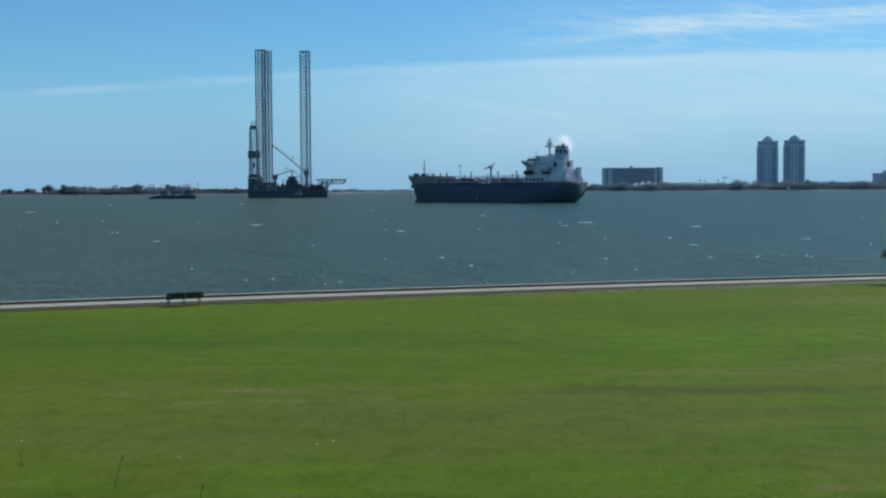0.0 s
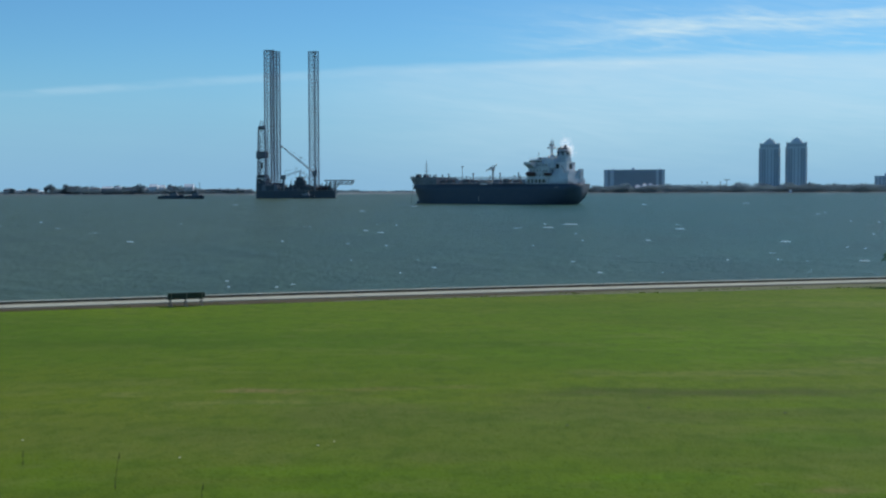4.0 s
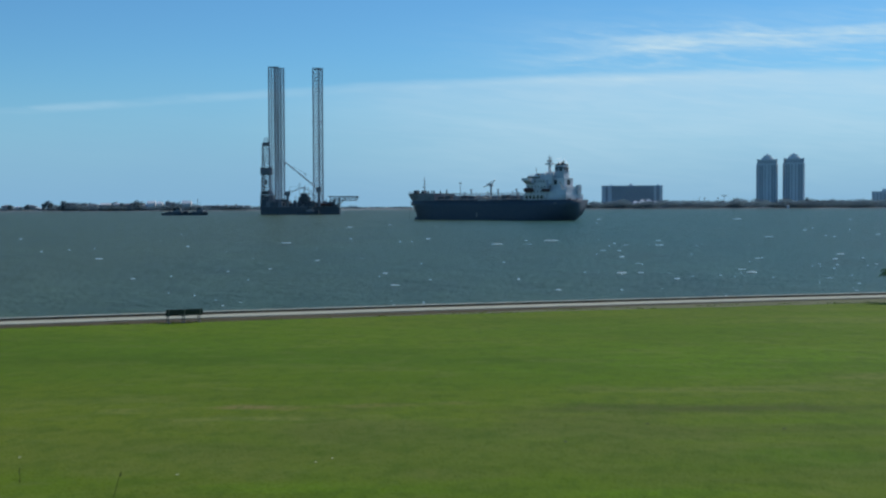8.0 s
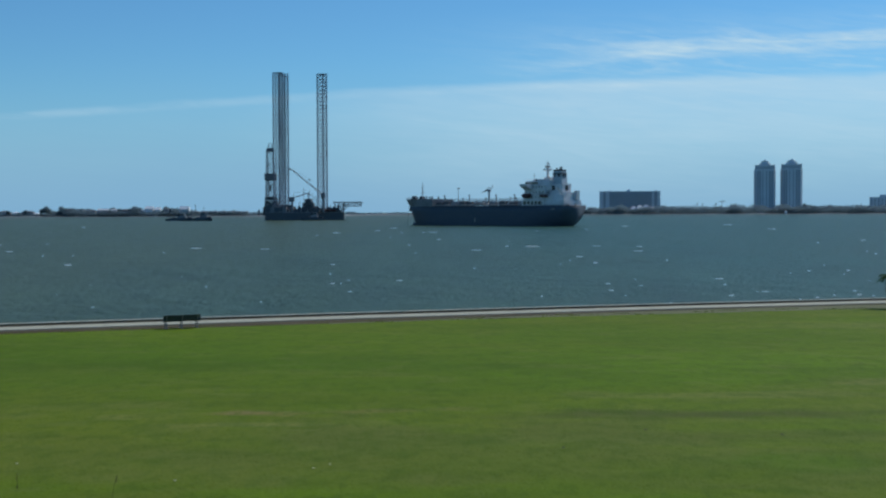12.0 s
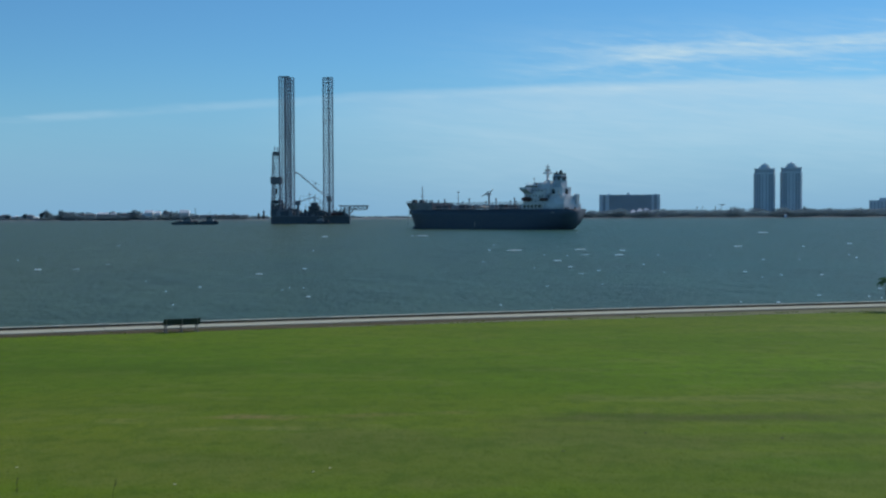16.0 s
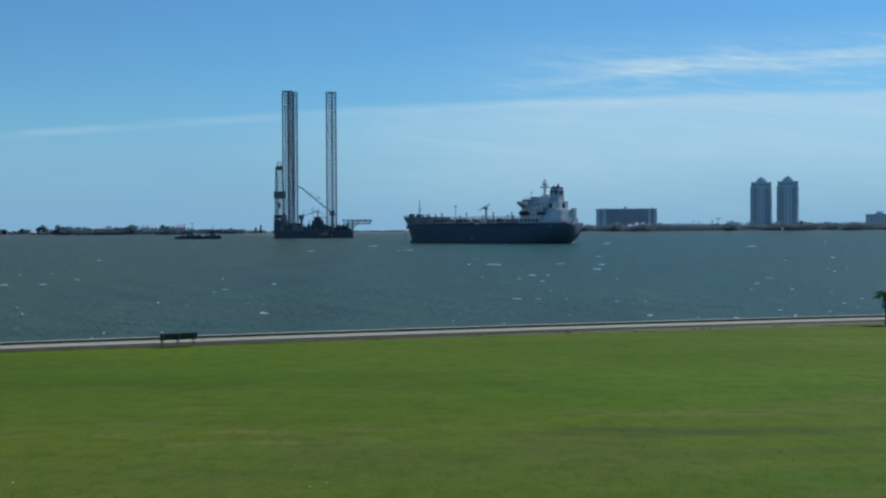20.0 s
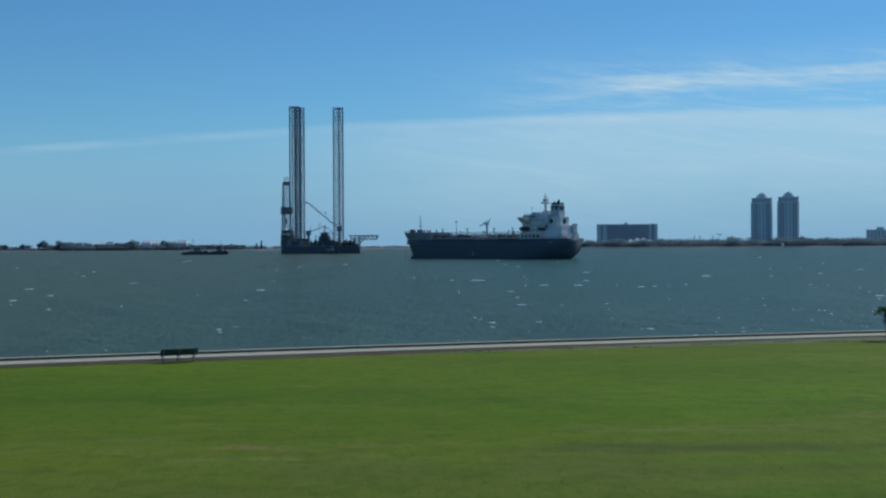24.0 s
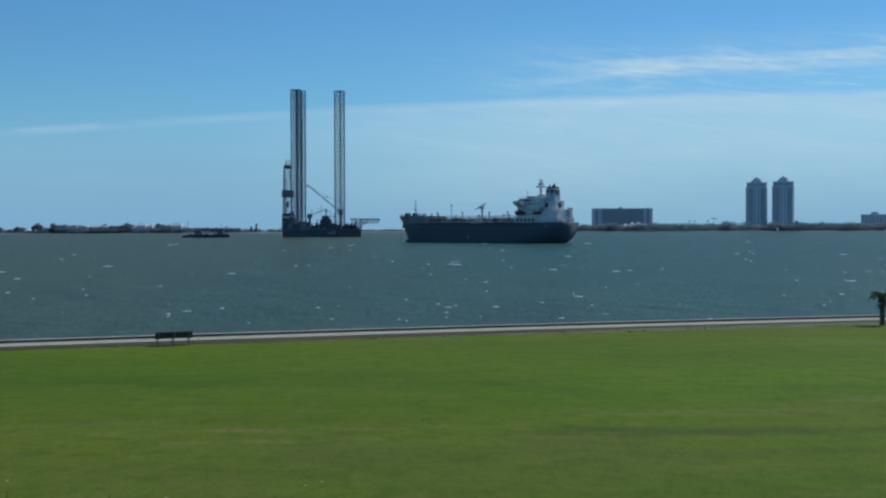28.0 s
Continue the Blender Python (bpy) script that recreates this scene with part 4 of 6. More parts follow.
    for x, z1, r in ((-1.5, 33.5, 0.16), (4.5, 31, 0.3), (8.2, 29.0, 0.18), (3.2, 26.8, 0.45)):
        part("vent_mast", bars(((x, -2, 18.4), (x, -2, z1), r, 5)), M_RIG, RIG)
    part("antenna_frame", bars(((-4, -2, 30.5), (1, -2, 31.5), 0.2, 4), ((4, -2, 28), (8.2, -2, 26), 0.3, 4)), M_RIG, RIG)
    # cranes

    def crane(x, y, z_top, tip, r):
        c = tagged(new("crane"), "pedestal crane with a lattice boom")
        c.parent = RIG
        c.location = (x, y, 0)
        part("pedestal", bars(((0, 0, 7.8), (0, 0, z_top - 3), 1.35, 9)), M_RIG, c)
        part("cab", boxes((-2.6, -2.0, z_top - 3, 2.6, 2.0, z_top + 1.6, 0.3, 0.2)), M_RIG, c)
        part("gantry", bars(((1.2, -1, z_top + 1), (2.2, 0, z_top + 6.5), 0.22, 4), ((1.2, 1, z_top + 1), (2.2, 0, z_top + 6.5), 0.22, 4)), M_RIG, c)
        a, e = Vector((-1.2, 0, z_top)), Vector(tip) - Vector((x, y, 0))
        d = (e - a).normalized()
        up = d.cross(Vector((0, 1, 0))).normalized()
        bm = B()
        n = 12
        for sy in (-0.8, 0.8):
            for su in (-0.75, 0.75):
                bar(bm, a + Vector((0, sy, 0)) + up * su, e + Vector((0, sy * 0.4, 0)) + up * su * 0.4, r, 4)
        for i in range(n):
            p, s = a + (e - a) * (i / n), a + (e - a) * ((i + 1) / n)
            k0, k1 = 1 - 0.6 * i / n, 1 - 0.6 * (i + 1) / n
            for sy in (-0.8, 0.8):
                bar(bm, p + Vector((0, sy * k0, 0)) + up * 0.75 * k0, s + Vector((0, sy * k1, 0)) - up * 0.75 * k1, r * 0.7, 4)
        part("boom", bm, M_RIGPALE, c)
        part("boom_tip", bars((e, e + Vector((-0.6, 0, -2.2)), 0.5, 6)), M_RIG, c)
        part("pendant", bars((Vector((2.2, 0, z_top + 6.5)), e, 0.09, 4)), M_DARK, c)

    part("boom_floodlight", boxes((5.6, -16.9, 41.6, 6.9, -15.9, 42.8)), M_DARK, RIG)
    part("light_stay", bars(((6.2, -16.4, 38.6), (6.2, -16.4, 41.7), 0.1, 4)), M_DARK, RIG)
    crane(20.5, -16, 27.0, (-14.0, -17, 54.5), 0.26)
    crane(-11.0, -26, 22.5, (6.5, -24, 28.5), 0.2)
    # helideck over the bow
    heli = tagged(new("helideck"), "truss-borne helideck cantilevered over the bow")
    heli.parent = RIG
    part("landing_deck", prism(B(), [(29, -7), (34, -12), (56, -12), (61, -7), (61, 7), (56, 12), (34, 12), (29, 7)], 18.7, 19.2), M_RIG, heli)
    bm = B()
    for y in (-7, 0, 7):
        bar(bm, (30, y, 18.4), (60, y, 18.4), 0.34, 4)
        bar(bm, (41, y, 14.3), (58.5, y, 14.5), 0.30, 4)
        bar(bm, (60, y, 18.4), (58.5, y, 14.5), 0.24, 4)
        for i in range(4):
            x = 41 + i * 4.4
            bar(bm, (x, y, 18.4), (x + 2.2, y, 14.4), 0.20, 4)
            bar(bm, (x + 2.2, y, 14.4), (x + 4.4, y, 18.4), 0.20, 4)
    tagged(part("truss", bm, M_RIG, heli), kind="stuff")
    for y in (-6, 6):
        part("support", bars(((35.2, y, 7.8), (35.2, y, 17.6), 0.5, 6)), M_RIG, heli)
        part("support", bars(((40.4, y, 7.8), (40.4, y, 17.6), 0.5, 6)), M_RIG, heli)
        part("brace", bars(((40.4, y, 10.2), (47.0, y, 16.6), 0.26, 5), ((35.2, y, 13.0), (30.5, y, 17.6), 0.26, 5),
                           *[((35.2, y, z), (40.4, y, z), 0.34, 4) for z in (9.6, 12.0, 14.4, 16.8)],
                           *[((35.2, y, z), (40.4, y, z + 2.4), 0.26, 4) for z in (9.6, 12.0, 14.4)]), M_RIG, heli)
    # deck cargo: containers, skids, pipe stacks
    rg = random.Random(14)
    for i in range(60):
        x = rg.uniform(-19, 38)
        y = rg.uniform(-1, 1) * (9 if x > 18 else 17)
        if abs(x - 18.6) < 9 and abs(y) < 9 or (-3 < x < 11 and abs(y) < 10):
            continue
        w, d, h = rg.uniform(1.2, 3.2), rg.uniform(1.2, 2.4), rg.choice((1.6, 2.4, 2.6, 3.6, 5.0))
        part("container", boxes((x - w, y - d, 8.1, x + w, y + d, 8.1 + h, 0.05, 0.05)), rg.choice((M_RIG, M_RIGHULL, M_RIGHULL)), RIG)
    for i, (x, y) in enumerate(((-10, -19), (0, -15), (13, -13), (-17, -24), (24, 4))):
        part("pipe_stack", bars(*[((x - 4.5, y + 0.7 * k, 8.5 + 0.6 * (k % 2)), (x + 4.5, y + 0.7 * k, 8.5 + 0.6 * (k % 2)), 0.34, 6) for k in range(4)]), M_RIGPALE, RIG)
    for x, y, h in ((-8, -22, 15), (-16, -8, 19), (9, -11, 17.5), (12.5, -8, 23), (27.5, -7, 16.5), (31, 3, 18), (-4, -12, 20), (33, -6, 14.5)):
        part("post", bars(((x, y, 8.0), (x, y, h), 0.22, 5)), M_RIG, RIG)
    # closed modules and tall gear along the side towards the shore
    for x0, x1, z1 in ((-38.4, -31.0, 15.6), (-30.6, -23.5, 13.2), (-23.0, -14.5, 12.0), (-14.0, -6.5, 11.2), (-6.0, 1.5, 12.6)):
        m0 = -27.0 if x1 < -19 else -27.5 + (x1 + 20) * 0.45 + 1.5
        mod = part("module", boxes((x0, m0, 8.1, x1, m0 + 6, z1, 0.15, 0.15)), M_RIGHULL, RIG, "dark closed equipment module")
        part("module_vent", boxes((x0 + 1.2, m0 + 1, z1, x0 + 2.8, m0 + 3, z1 + 1.6), (x1 - 2.4, m0 + 2, z1, x1 - 1.4, m0 + 3, z1 + 2.4)), M_RIG, mod)
    for i in range(34):
        x = -37 + 2.15 * i + rg.uniform(-0.8, 0.8)
        edge = -27.5 if x < -20 else -27.5 + (x + 20) * 0.45 if x < 20 else -9.0
        y = edge + rg.uniform(1.5, 5.0)
        if x > 37 or abs(x - 20.5) < 3 or abs(x + 11) < 3:
            continue
        w, h = rg.uniform(0.8, 2.0), rg.choice((1.8, 2.6, 3.4, 4.6, 6.2))
        part("equipment_skid", boxes((x - w, y - 1.1, 8.1, x + w, y + 1.1, 8.1 + h, 0.1, 0.1), (x - w * 0.4, y - 0.5, 8.1 + h, x + w * 0.5, y + 0.5, 8.9 + h)),
             rg.choice((M_RIG, M_RIGHULL, M_RIGHULL)), RIG)
        if i % 3 == 0:
            part("deck_post", bars(((x, y + 1.4, 8.0), (x, y + 1.4, 12 + h), 0.2, 5), ((x - 1.2, y + 1.4, 11.4 + h), (x + 1.2, y + 1.4, 11.4 + h), 0.14, 4)), M_RIG, RIG)
    part("gantry", bars(((8.5, -11, 18.4), (11.5, -11, 25.5), 0.24, 4), ((14.5, -11, 18.0), (11.5, -11, 25.5), 0.24, 4), ((9.8, -11, 21.6), (13.2, -11, 21.6), 0.2, 4),
                        ((14.5, -11, 8.0), (14.5, -11, 18.0), 0.24, 4), ((8.5, -11, 8.0), (8.5, -11, 18.4), 0.24, 4)), M_RIG, RIG)
    # rails and lifeboat
    bm = B()
    pts = [(-39.0, -28), (-20, -31), (20, -13), (41, -9)]
    for (x0, y0), (x1, y1) in zip(pts, pts[1:]):
        for z in (8.6, 9.2):
            bar(bm, (x0, y0, z), (x1, y1, z), 0.07, 4)
        n = int(math.hypot(x1 - x0, y1 - y0) / 2.5)
        for i in range(n):
            bar(bm, (x0 + (x1 - x0) * i / n, y0 + (y1 - y0) * i / n, 8.0), (x0 + (x1 - x0) * i / n, y0 + (y1 - y0) * i / n, 9.2), 0.07, 4)
    tagged(part("railing", bm, M_RIG, RIG), kind="stuff")
    for x, y in ((24, -14.5), (30.5, -13)):
        bm = B()
        bar(bm, (x - 2.6, y, 10.5), (x + 2.6, y, 10.5), 1.15, 8)
        bar(bm, (x + 2.6, y, 10.5), (x + 3.8, y, 10.7), 1.15, 8, 0.3)
        bar(bm, (x - 3.8, y, 10.7), (x - 2.6, y, 10.5), 0.3, 8, 1.15)
        part("lifeboat", bm, M_ORANGE, RIG, "enclosed lifeboat on davits")
        part("davit", bars(((x - 2, y + 1.4, 7.9), (x - 2, y + 0.4, 13), 0.18, 4), ((x + 2, y + 1.4, 7.9), (x + 2, y + 0.4, 13), 0.18, 4)), M_RIG, RIG)


build_rig()


# ---- boat hulls ----
def loft(stations, zs):
    """A closed hull through stations (x, half breadths low to high, x offset at the top)."""
    bm = B()
    rows = []
    for x, hb, rake in stations:
        k = len(zs) - 1
        bow = 1.0 if rake > 0 else 0.55        # a counter stern rounds up quickly
        port = [bm.verts.new((x + rake * (i / k) ** bow, hb[i], zs[i])) for i in range(k + 1)]
        stbd = [bm.verts.new((x + rake * (i / k) ** bow, -hb[i], zs[i])) for i in range(k + 1)]
        rows.append(port[::-1] + stbd)
    for a, c in zip(rows, rows[1:]):
        for i in range(len(a) - 1):
            bm.faces.new((a[i], c[i], c[i + 1], a[i + 1]))
        bm.faces.new((a[-1], c[-1], c[0], a[0]))
    bm.faces.new(rows[0])
    bm.faces.new(rows[-1][::-1])
    return bm


def tug(m, length, beam, house_h, mast, label, pale=False, flat=False):
    t = thing("tugboat", m, label, "tugboat", "boats with the rig")
    L, b = length / 2, beam / 2
    part("hull", loft([(-L, (b * 0.5, b * 0.8, b * 0.85), 0.0), (-L * 0.8, (b * 0.7, b * 0.97, b), 0), (0, (b * 0.8, b, b), 0),
                       (L * 0.6, (b * 0.6, b * 0.8, b * 0.92), 0.2), (L * 0.88, (b * 0.2, b * 0.4, b * 0.55), 0.6), (L * 0.97, (0.05, 0.1, 0.2), 1.2)],
                      (-1.2, 0.6, 2.4)), M_HULL, t)
    for sy in (-1, 1):
        y0, y1 = sorted((sy * b, sy * (b - 0.25)))
        part("bulwark", boxes((-L * 0.7, y0, 2.4, L * 0.6, y1, 3.1)), M_HULL, t)
    part("bow_fender", boxes((L * 0.6, -b * 0.8, 2.3, L * 0.97, b * 0.8, 4.0, 0.6, b * 0.25)), M_DARK, t)
    hm = M_RIGPALE if pale else M_RIG
    hs = part("deckhouse", boxes((-L * 0.15, -b * 0.62, 2.4, L * 0.5, b * 0.62, 2.4 + house_h * 0.5)), hm, t)
    part("wheelhouse", boxes((L * 0.1, -b * 0.45, 2.4 + house_h * 0.5, L * 0.42, b * 0.45, 2.4 + house_h, 0.3, 0.25)), hm, t)
    part("wheelhouse_window", boxes((L * 0.14, -b * 0.47, 2.4 + house_h * 0.68, L * 0.40, b * 0.47, 2.4 + house_h * 0.88)), M_GLASS, t)
    part("mast", bars(((L * 0.2, 0, 2.3 + house_h), (L * 0.2, 0, 2.4 + house_h + mast), 0.14, 5), ((L * 0.2, -1, 2.4 + house_h + mast * 0.6), (L * 0.2, 1, 2.4 + house_h + mast * 0.6), 0.1, 4)), M_DARK, t)
    for sy in (-1, 1):
        part("exhaust_stack", boxes((-L * 0.05, sy * b * 0.4 - 0.5, 2.4 + house_h * 0.5, L * 0.06, sy * b * 0.4 + 0.5, 3.6 + house_h * 0.7)), M_DARK, t)
    part("winch", bars(((-L * 0.4, -1.2, 3.2), (-L * 0.4, 1.2, 3.2), 0.9, 9)), M_DARK, t)
    return t


TUGS = [
    (tug(pose(0, 0, 0), 27, 8, 5.0, 3.5, "low dark tugboat with a pale deckhouse trailing the rig", pale=True), -499 / FD * 1262, 1262),
    (tug(pose(0, 0, 0), 20, 8, 6.0, 6.0, "dark tugboat with a tall wheelhouse trailing the rig"), -459 / FD * 1266, 1266),
    (tug(pose(0, 0, 0), 22, 7.5, 5.5, 3.0, "tugboat with a pale deckhouse alongside the rig", pale=True), -262 / FD * 1275, 1275),
]

# ---- the tanker at anchor ----
TANKER = thing("tanker", pose(28.2, 760, 0, 0, 0, 139), "dark-hulled tanker in ballast with a white superstructure aft", "tanker ship")
TX, TY = 28.2, 760.0


def build_tanker():
    zs = (0.0 - 1.2, 0.6, 4.0, 8.5, 11.9)
    hull = part("hull", loft([
        (-60.5, (0.6, 2.4, 6.4, 8.8, 9.3), -6.4), (-57, (3.8, 6.2, 8.8, 9.8, 10.0), -4.0), (-48, (8, 9.2, 10, 10.3, 10.3), -1.0),
        (-36, (10, 10.3, 10.4, 10.4, 10.4), 0), (0, (10.4, 10.4, 10.4, 10.4, 10.4), 0), (36, (10.2, 10.3, 10.4, 10.4, 10.4), 0),
        (45, (8.0, 8.4, 9.0, 9.6, 10.0), 0.8), (52, (4.5, 5.0, 6.0, 7.4, 8.4), 2.0), (56, (1.6, 2.0, 3.0, 4.4, 5.8), 3.4),
        (57.8, (0.15, 0.25, 0.7, 1.4, 2.4), 4.2)], zs), M_HULL, TANKER)
    for f in hull.data.polygons:
        f.use_smooth = True
    part("deck", prism(B(), [(-66.5, -9), (-48, -10.1), (46, -9.9), (58, -5), (61.6, 0), (58, 5), (46, 9.9), (-48, 10.1), (-66.5, 9)], 11.75, 12.0), M_DECK, TANKER)
    part("rubbing_strake", boxes((-46, 10.4, 11.2, 46, 10.62, 11.6), (-46, -10.62, 11.2, 46, -10.4, 11.6)), M_HULL, TANKER)
    # raised forecastle with flared bulwark
    part("forecastle", loft([(36, (10.0, 10.1, 10.1), 0), (46, (9.8, 10.0, 10.2), 0.5), (54, (8.0, 8.6, 9.2), 1.2), (59.4, (4.6, 5.6, 6.5), 1.9), (62, (1.2, 1.9, 2.6), 2.6)],
                            (11.9, 14.0, 16.6)), M_BULWARK, TANKER, "weathered pale forecastle")
    part("bow_rail", bars(((64.4, 2.4, 17.4), (61.2, 6.4, 17.4), 0.09, 4), ((61.2, 6.4, 17.4), (55, 9.1, 17.4), 0.09, 4), ((55, 9.1, 17.4), (36, 10.0, 17.4), 0.09, 4),
                          ((64.4, -2.4, 17.2), (64.4, 2.4, 17.2), 0.25, 4)), M_PIPE, TANKER)
    part("windlass", boxes((55, 2, 16.6, 58, 5, 18.6, 0.4, 0.4), (55, -5, 16.6, 58, -2, 18.6, 0.4, 0.4)), M_DARK, TANKER)
    an = part("anchor", boxes((57.4, 5.0, 9.0, 59.0, 6.3, 10.8, 0.3, 0.2)), M_DARK, TANKER)
    part("shank", bars(((58.2, 5.7, 10.6), (58.0, 5.4, 12.4), 0.22, 5)), M_DARK, an)
    part("anchor_chain", bars(((60.6, 4.6, 13.4), (60.9, 4.8, 6.5), 0.07, 5), ((60.9, 4.8, 6.5), (61.6, 5.2, -0.6), 0.07, 5)), M_DARK, TANKER)
    part("bulbous_bow", bars(((54, 0, 0.2), (58.5, 0, 0.4), 2.2, 12, 1.9), ((58.5, 0, 0.4), (60.6, 0, 0.5), 1.9, 12, 1.2), ((60.6, 0, 0.5), (61.2, 0, 0.5), 1.2, 12, 0.3)), M_HULL, TANKER)
    fm = tagged(new("foremast"), "pale foremast with lights")
    fm.parent = TANKER
    part("mast_post", bars(((53, 0, 16.4), (53, 0, 27.2), 0.32, 6, 0.14)), M_PIPE, fm)
    part("crosstree", bars(((53, -1.5, 22.3), (53, 1.5, 22.3), 0.2, 4), ((53, -1, 24.6), (53, 1, 24.6), 0.18, 4)), M_PIPE, fm)
    part("light_platform", boxes((52.3, -0.8, 20.4, 53.7, 0.8, 20.9)), M_PIPE, fm)
    for x, y in ((47, 3), (43, -4), (49.5, -3), (59.5, 2.5), (40.5, 5), (61, -2)):
        part("mooring_vent", bars(((x, y, 16.5), (x, y, 18.3), 0.42, 6)), M_DARK, TANKER)
    # cargo deck: pipe rack, catwalk, vents
    rack = tagged(new("pipe_rack"), "pipe rack along the cargo deck")
    rack.parent = TANKER
    for y in (-2.2, -1.4, -0.6, 0.3, 1.2, 2.1):
        part("pipe", bars(((-33, y, 13.6), (37, y, 13.6), 0.26, 6)), M_PIPE, rack)
    for y in (-3.2, 3.2):
        part("catwalk", boxes((-33, y - 0.5, 15.2, 38, y + 0.5, 15.4)), M_PIPE, rack)
        bm = B()
        bar(bm, (-33, y, 16.4), (38, y, 16.4), 0.07, 4)
        bar(bm, (-33, y, 15.9), (38, y, 15.9), 0.06, 4)
        for i in range(36):
            bar(bm, (-33 + i * 2, y, 15.3), (-33 + i * 2, y, 16.4), 0.06, 4)
        tagged(part("catwalk_rail", bm, M_PIPE, rack), kind="stuff")
    for i in range(12):
        part("rack_frame", boxes((-32 + i * 6.2, -3.4, 12.0, -31.6 + i * 6.2, -3.0, 15.2), (-32 + i * 6.2, 3.0, 12.0, -31.6 + i * 6.2, 3.4, 15.2),
                                 (-32 + i * 6.2, -3.4, 13.1, -31.6 + i * 6.2, 3.4, 13.4)), M_PIPE, rack)
    rg = random.Random(8)
    for i in range(18):
        x = -30 + i * 3.9 + rg.uniform(-0.8, 0.8)
        y = rg.choice((-6.2, 5.8, 6.4, -5.5))
        h = rg.choice((1.4, 1.9, 2.6, 4.6))
        v = part("tank_vent", bars(((x, y, 11.9), (x, y, 12 + h), 0.26, 6)), M_PIPE, TANKER)
        part("vent_head", bars(((x, y, 12 + h), (x, y, 12.5 + h), 0.52, 7)), M_DARK, v)
    for x in (-25, -11, 10, 30):
        part("high_vent", bars(((x, 5.0, 11.9), (x, 5.0, 18.6), 0.3, 6), ((x, 5.0, 18.0), (x, 5.0, 18.7), 0.62, 6)), M_PIPE, TANKER)
    for x in (-20, -8, 6, 18, 30):
        part("tank_hatch", bars(((x, 4.8, 11.9), (x, 4.8, 13.0), 0.9, 9)), M_DECK, TANKER)
        part("tank_hatch", bars(((x, -4.8, 11.9), (x, -4.8, 13.0), 0.9, 9)), M_DECK, TANKER)
    for i, (x, h) in enumerate(((-31, 2.6), (-24.5, 2.0), (-17, 2.9), (-9.5, 2.2), (8.5, 2.4), (14.5, 3.0), (21, 2.1), (27.5, 2.8), (33.5, 2.3))):
        part("pump_housing", boxes((x - 2.3, 3.8, 11.9, x + 2.3, 6.8, 12 + h, 0.2, 0.2), (x - 1, 6.8, 11.9, x + 1.4, 8.0, 12.9 + 0.2 * (i % 3), 0.1, 0.1)), M_BULWARK if i % 3 == 0 else M_DECK, TANKER)
    for y, z in ((3.6, 14.5), (4.2, 14.2), (-3.8, 14.6), (7.4, 12.7), (8.2, 12.6)):
        part("side_pipe", bars(((-33, y, z), (36, y, z), 0.3, 6)), M_PIPE, rack)
    man = part("manifold", boxes((-4, 4.5, 12.8, 4.5, 8.5, 13.2)), M_PIPE, TANKER)
    for i in range(6):
        part("manifold_pipe", bars(((-3.4 + i * 1.4, -8.5, 13.6), (-3.4 + i * 1.4, 8.5, 13.6), 0.25, 6)), M_PIPE, man)
    part("manifold_crane", bars(((-1.5, 0, 11.9), (-1.5, 0, 21.0), 0.55, 8)), M_PIPE, TANKER, "hose crane at the manifold")
    cr = part("crane_house", boxes((-2.4, -0.9, 20.6, -0.6, 0.9, 22.2, 0.2, 0.2)), M_PIPE, TANKER)
    part("jib", bars(((-1.5, 0, 22.0), (3.6, 1.0, 20.2), 0.32, 5, 0.22), ((-2.2, 0, 23.4), (1.6, 0.6, 21.2), 0.22, 4)), M_PIPE, cr)
    part("crane_post", bars(((-2.2, 0, 22), (-4.4, 0, 24.3), 0.3, 5)), M_PIPE, cr)
    part("signal_mast", bars(((23, 0, 11.9), (23, 0, 23.8), 0.26, 6, 0.12), ((23, -1.2, 22.8), (23, 1.2, 22.8), 0.2, 4), ((24, 0, 23), (22, 0, 23), 0.2, 4)), M_PIPE, TANKER)
    # deck rail, port and starboard
    for sy in (-1, 1):
        bm = B()
        for z in (12.5, 13.05):
            bar(bm, (-34, sy * 10.1, z), (38, sy * 10.1, z), 0.06, 4)
        for i in range(37):
            bar(bm, (-34 + 2 * i, sy * 10.1, 11.9), (-34 + 2 * i, sy * 10.1, 13.05), 0.06, 4)
        tagged(part("deck_rail", bm, M_PIPE, TANKER), kind="stuff")

    # accommodation block
    acc = tagged(new("superstructure"), "white accommodation block with bridge wings")
    acc.parent = TANKER
    tiers = [(-50, -33.5, 9.4, 11.9, 15.2), (-50, -34.5, 8.8, 15.2, 18.2), (-50, -35, 8.4, 18.2, 21.2), (-49, -35.5, 8.0, 21.2, 23.6)]
    for x0, x1, hb, z0, z1 in tiers:
        tr = part("tier", boxes((x0, -hb, z0, x1, hb, z1)), M_SHIPWHITE, acc)
        part("deck_edge", boxes((x0 - 0.5, -hb - 0.6, z1 - 0.2, x1 + 0.6, hb + 0.6, z1 + 0.02)), M_SHIPWHITE, acc)
        for i in range(6):
            xx = x0 + 1.6 + i * (x1 - x0 - 3.2) / 5
            for sy in (-1, 1):
                y0, y1 = sorted((sy * (hb - 0.1), sy * (hb + 0.05)))
                part("window", boxes((xx - 0.3, y0, z0 + 1.2, xx + 0.3, y1, z0 + 2.0)), M_GLASS, tr)
        bm = B()
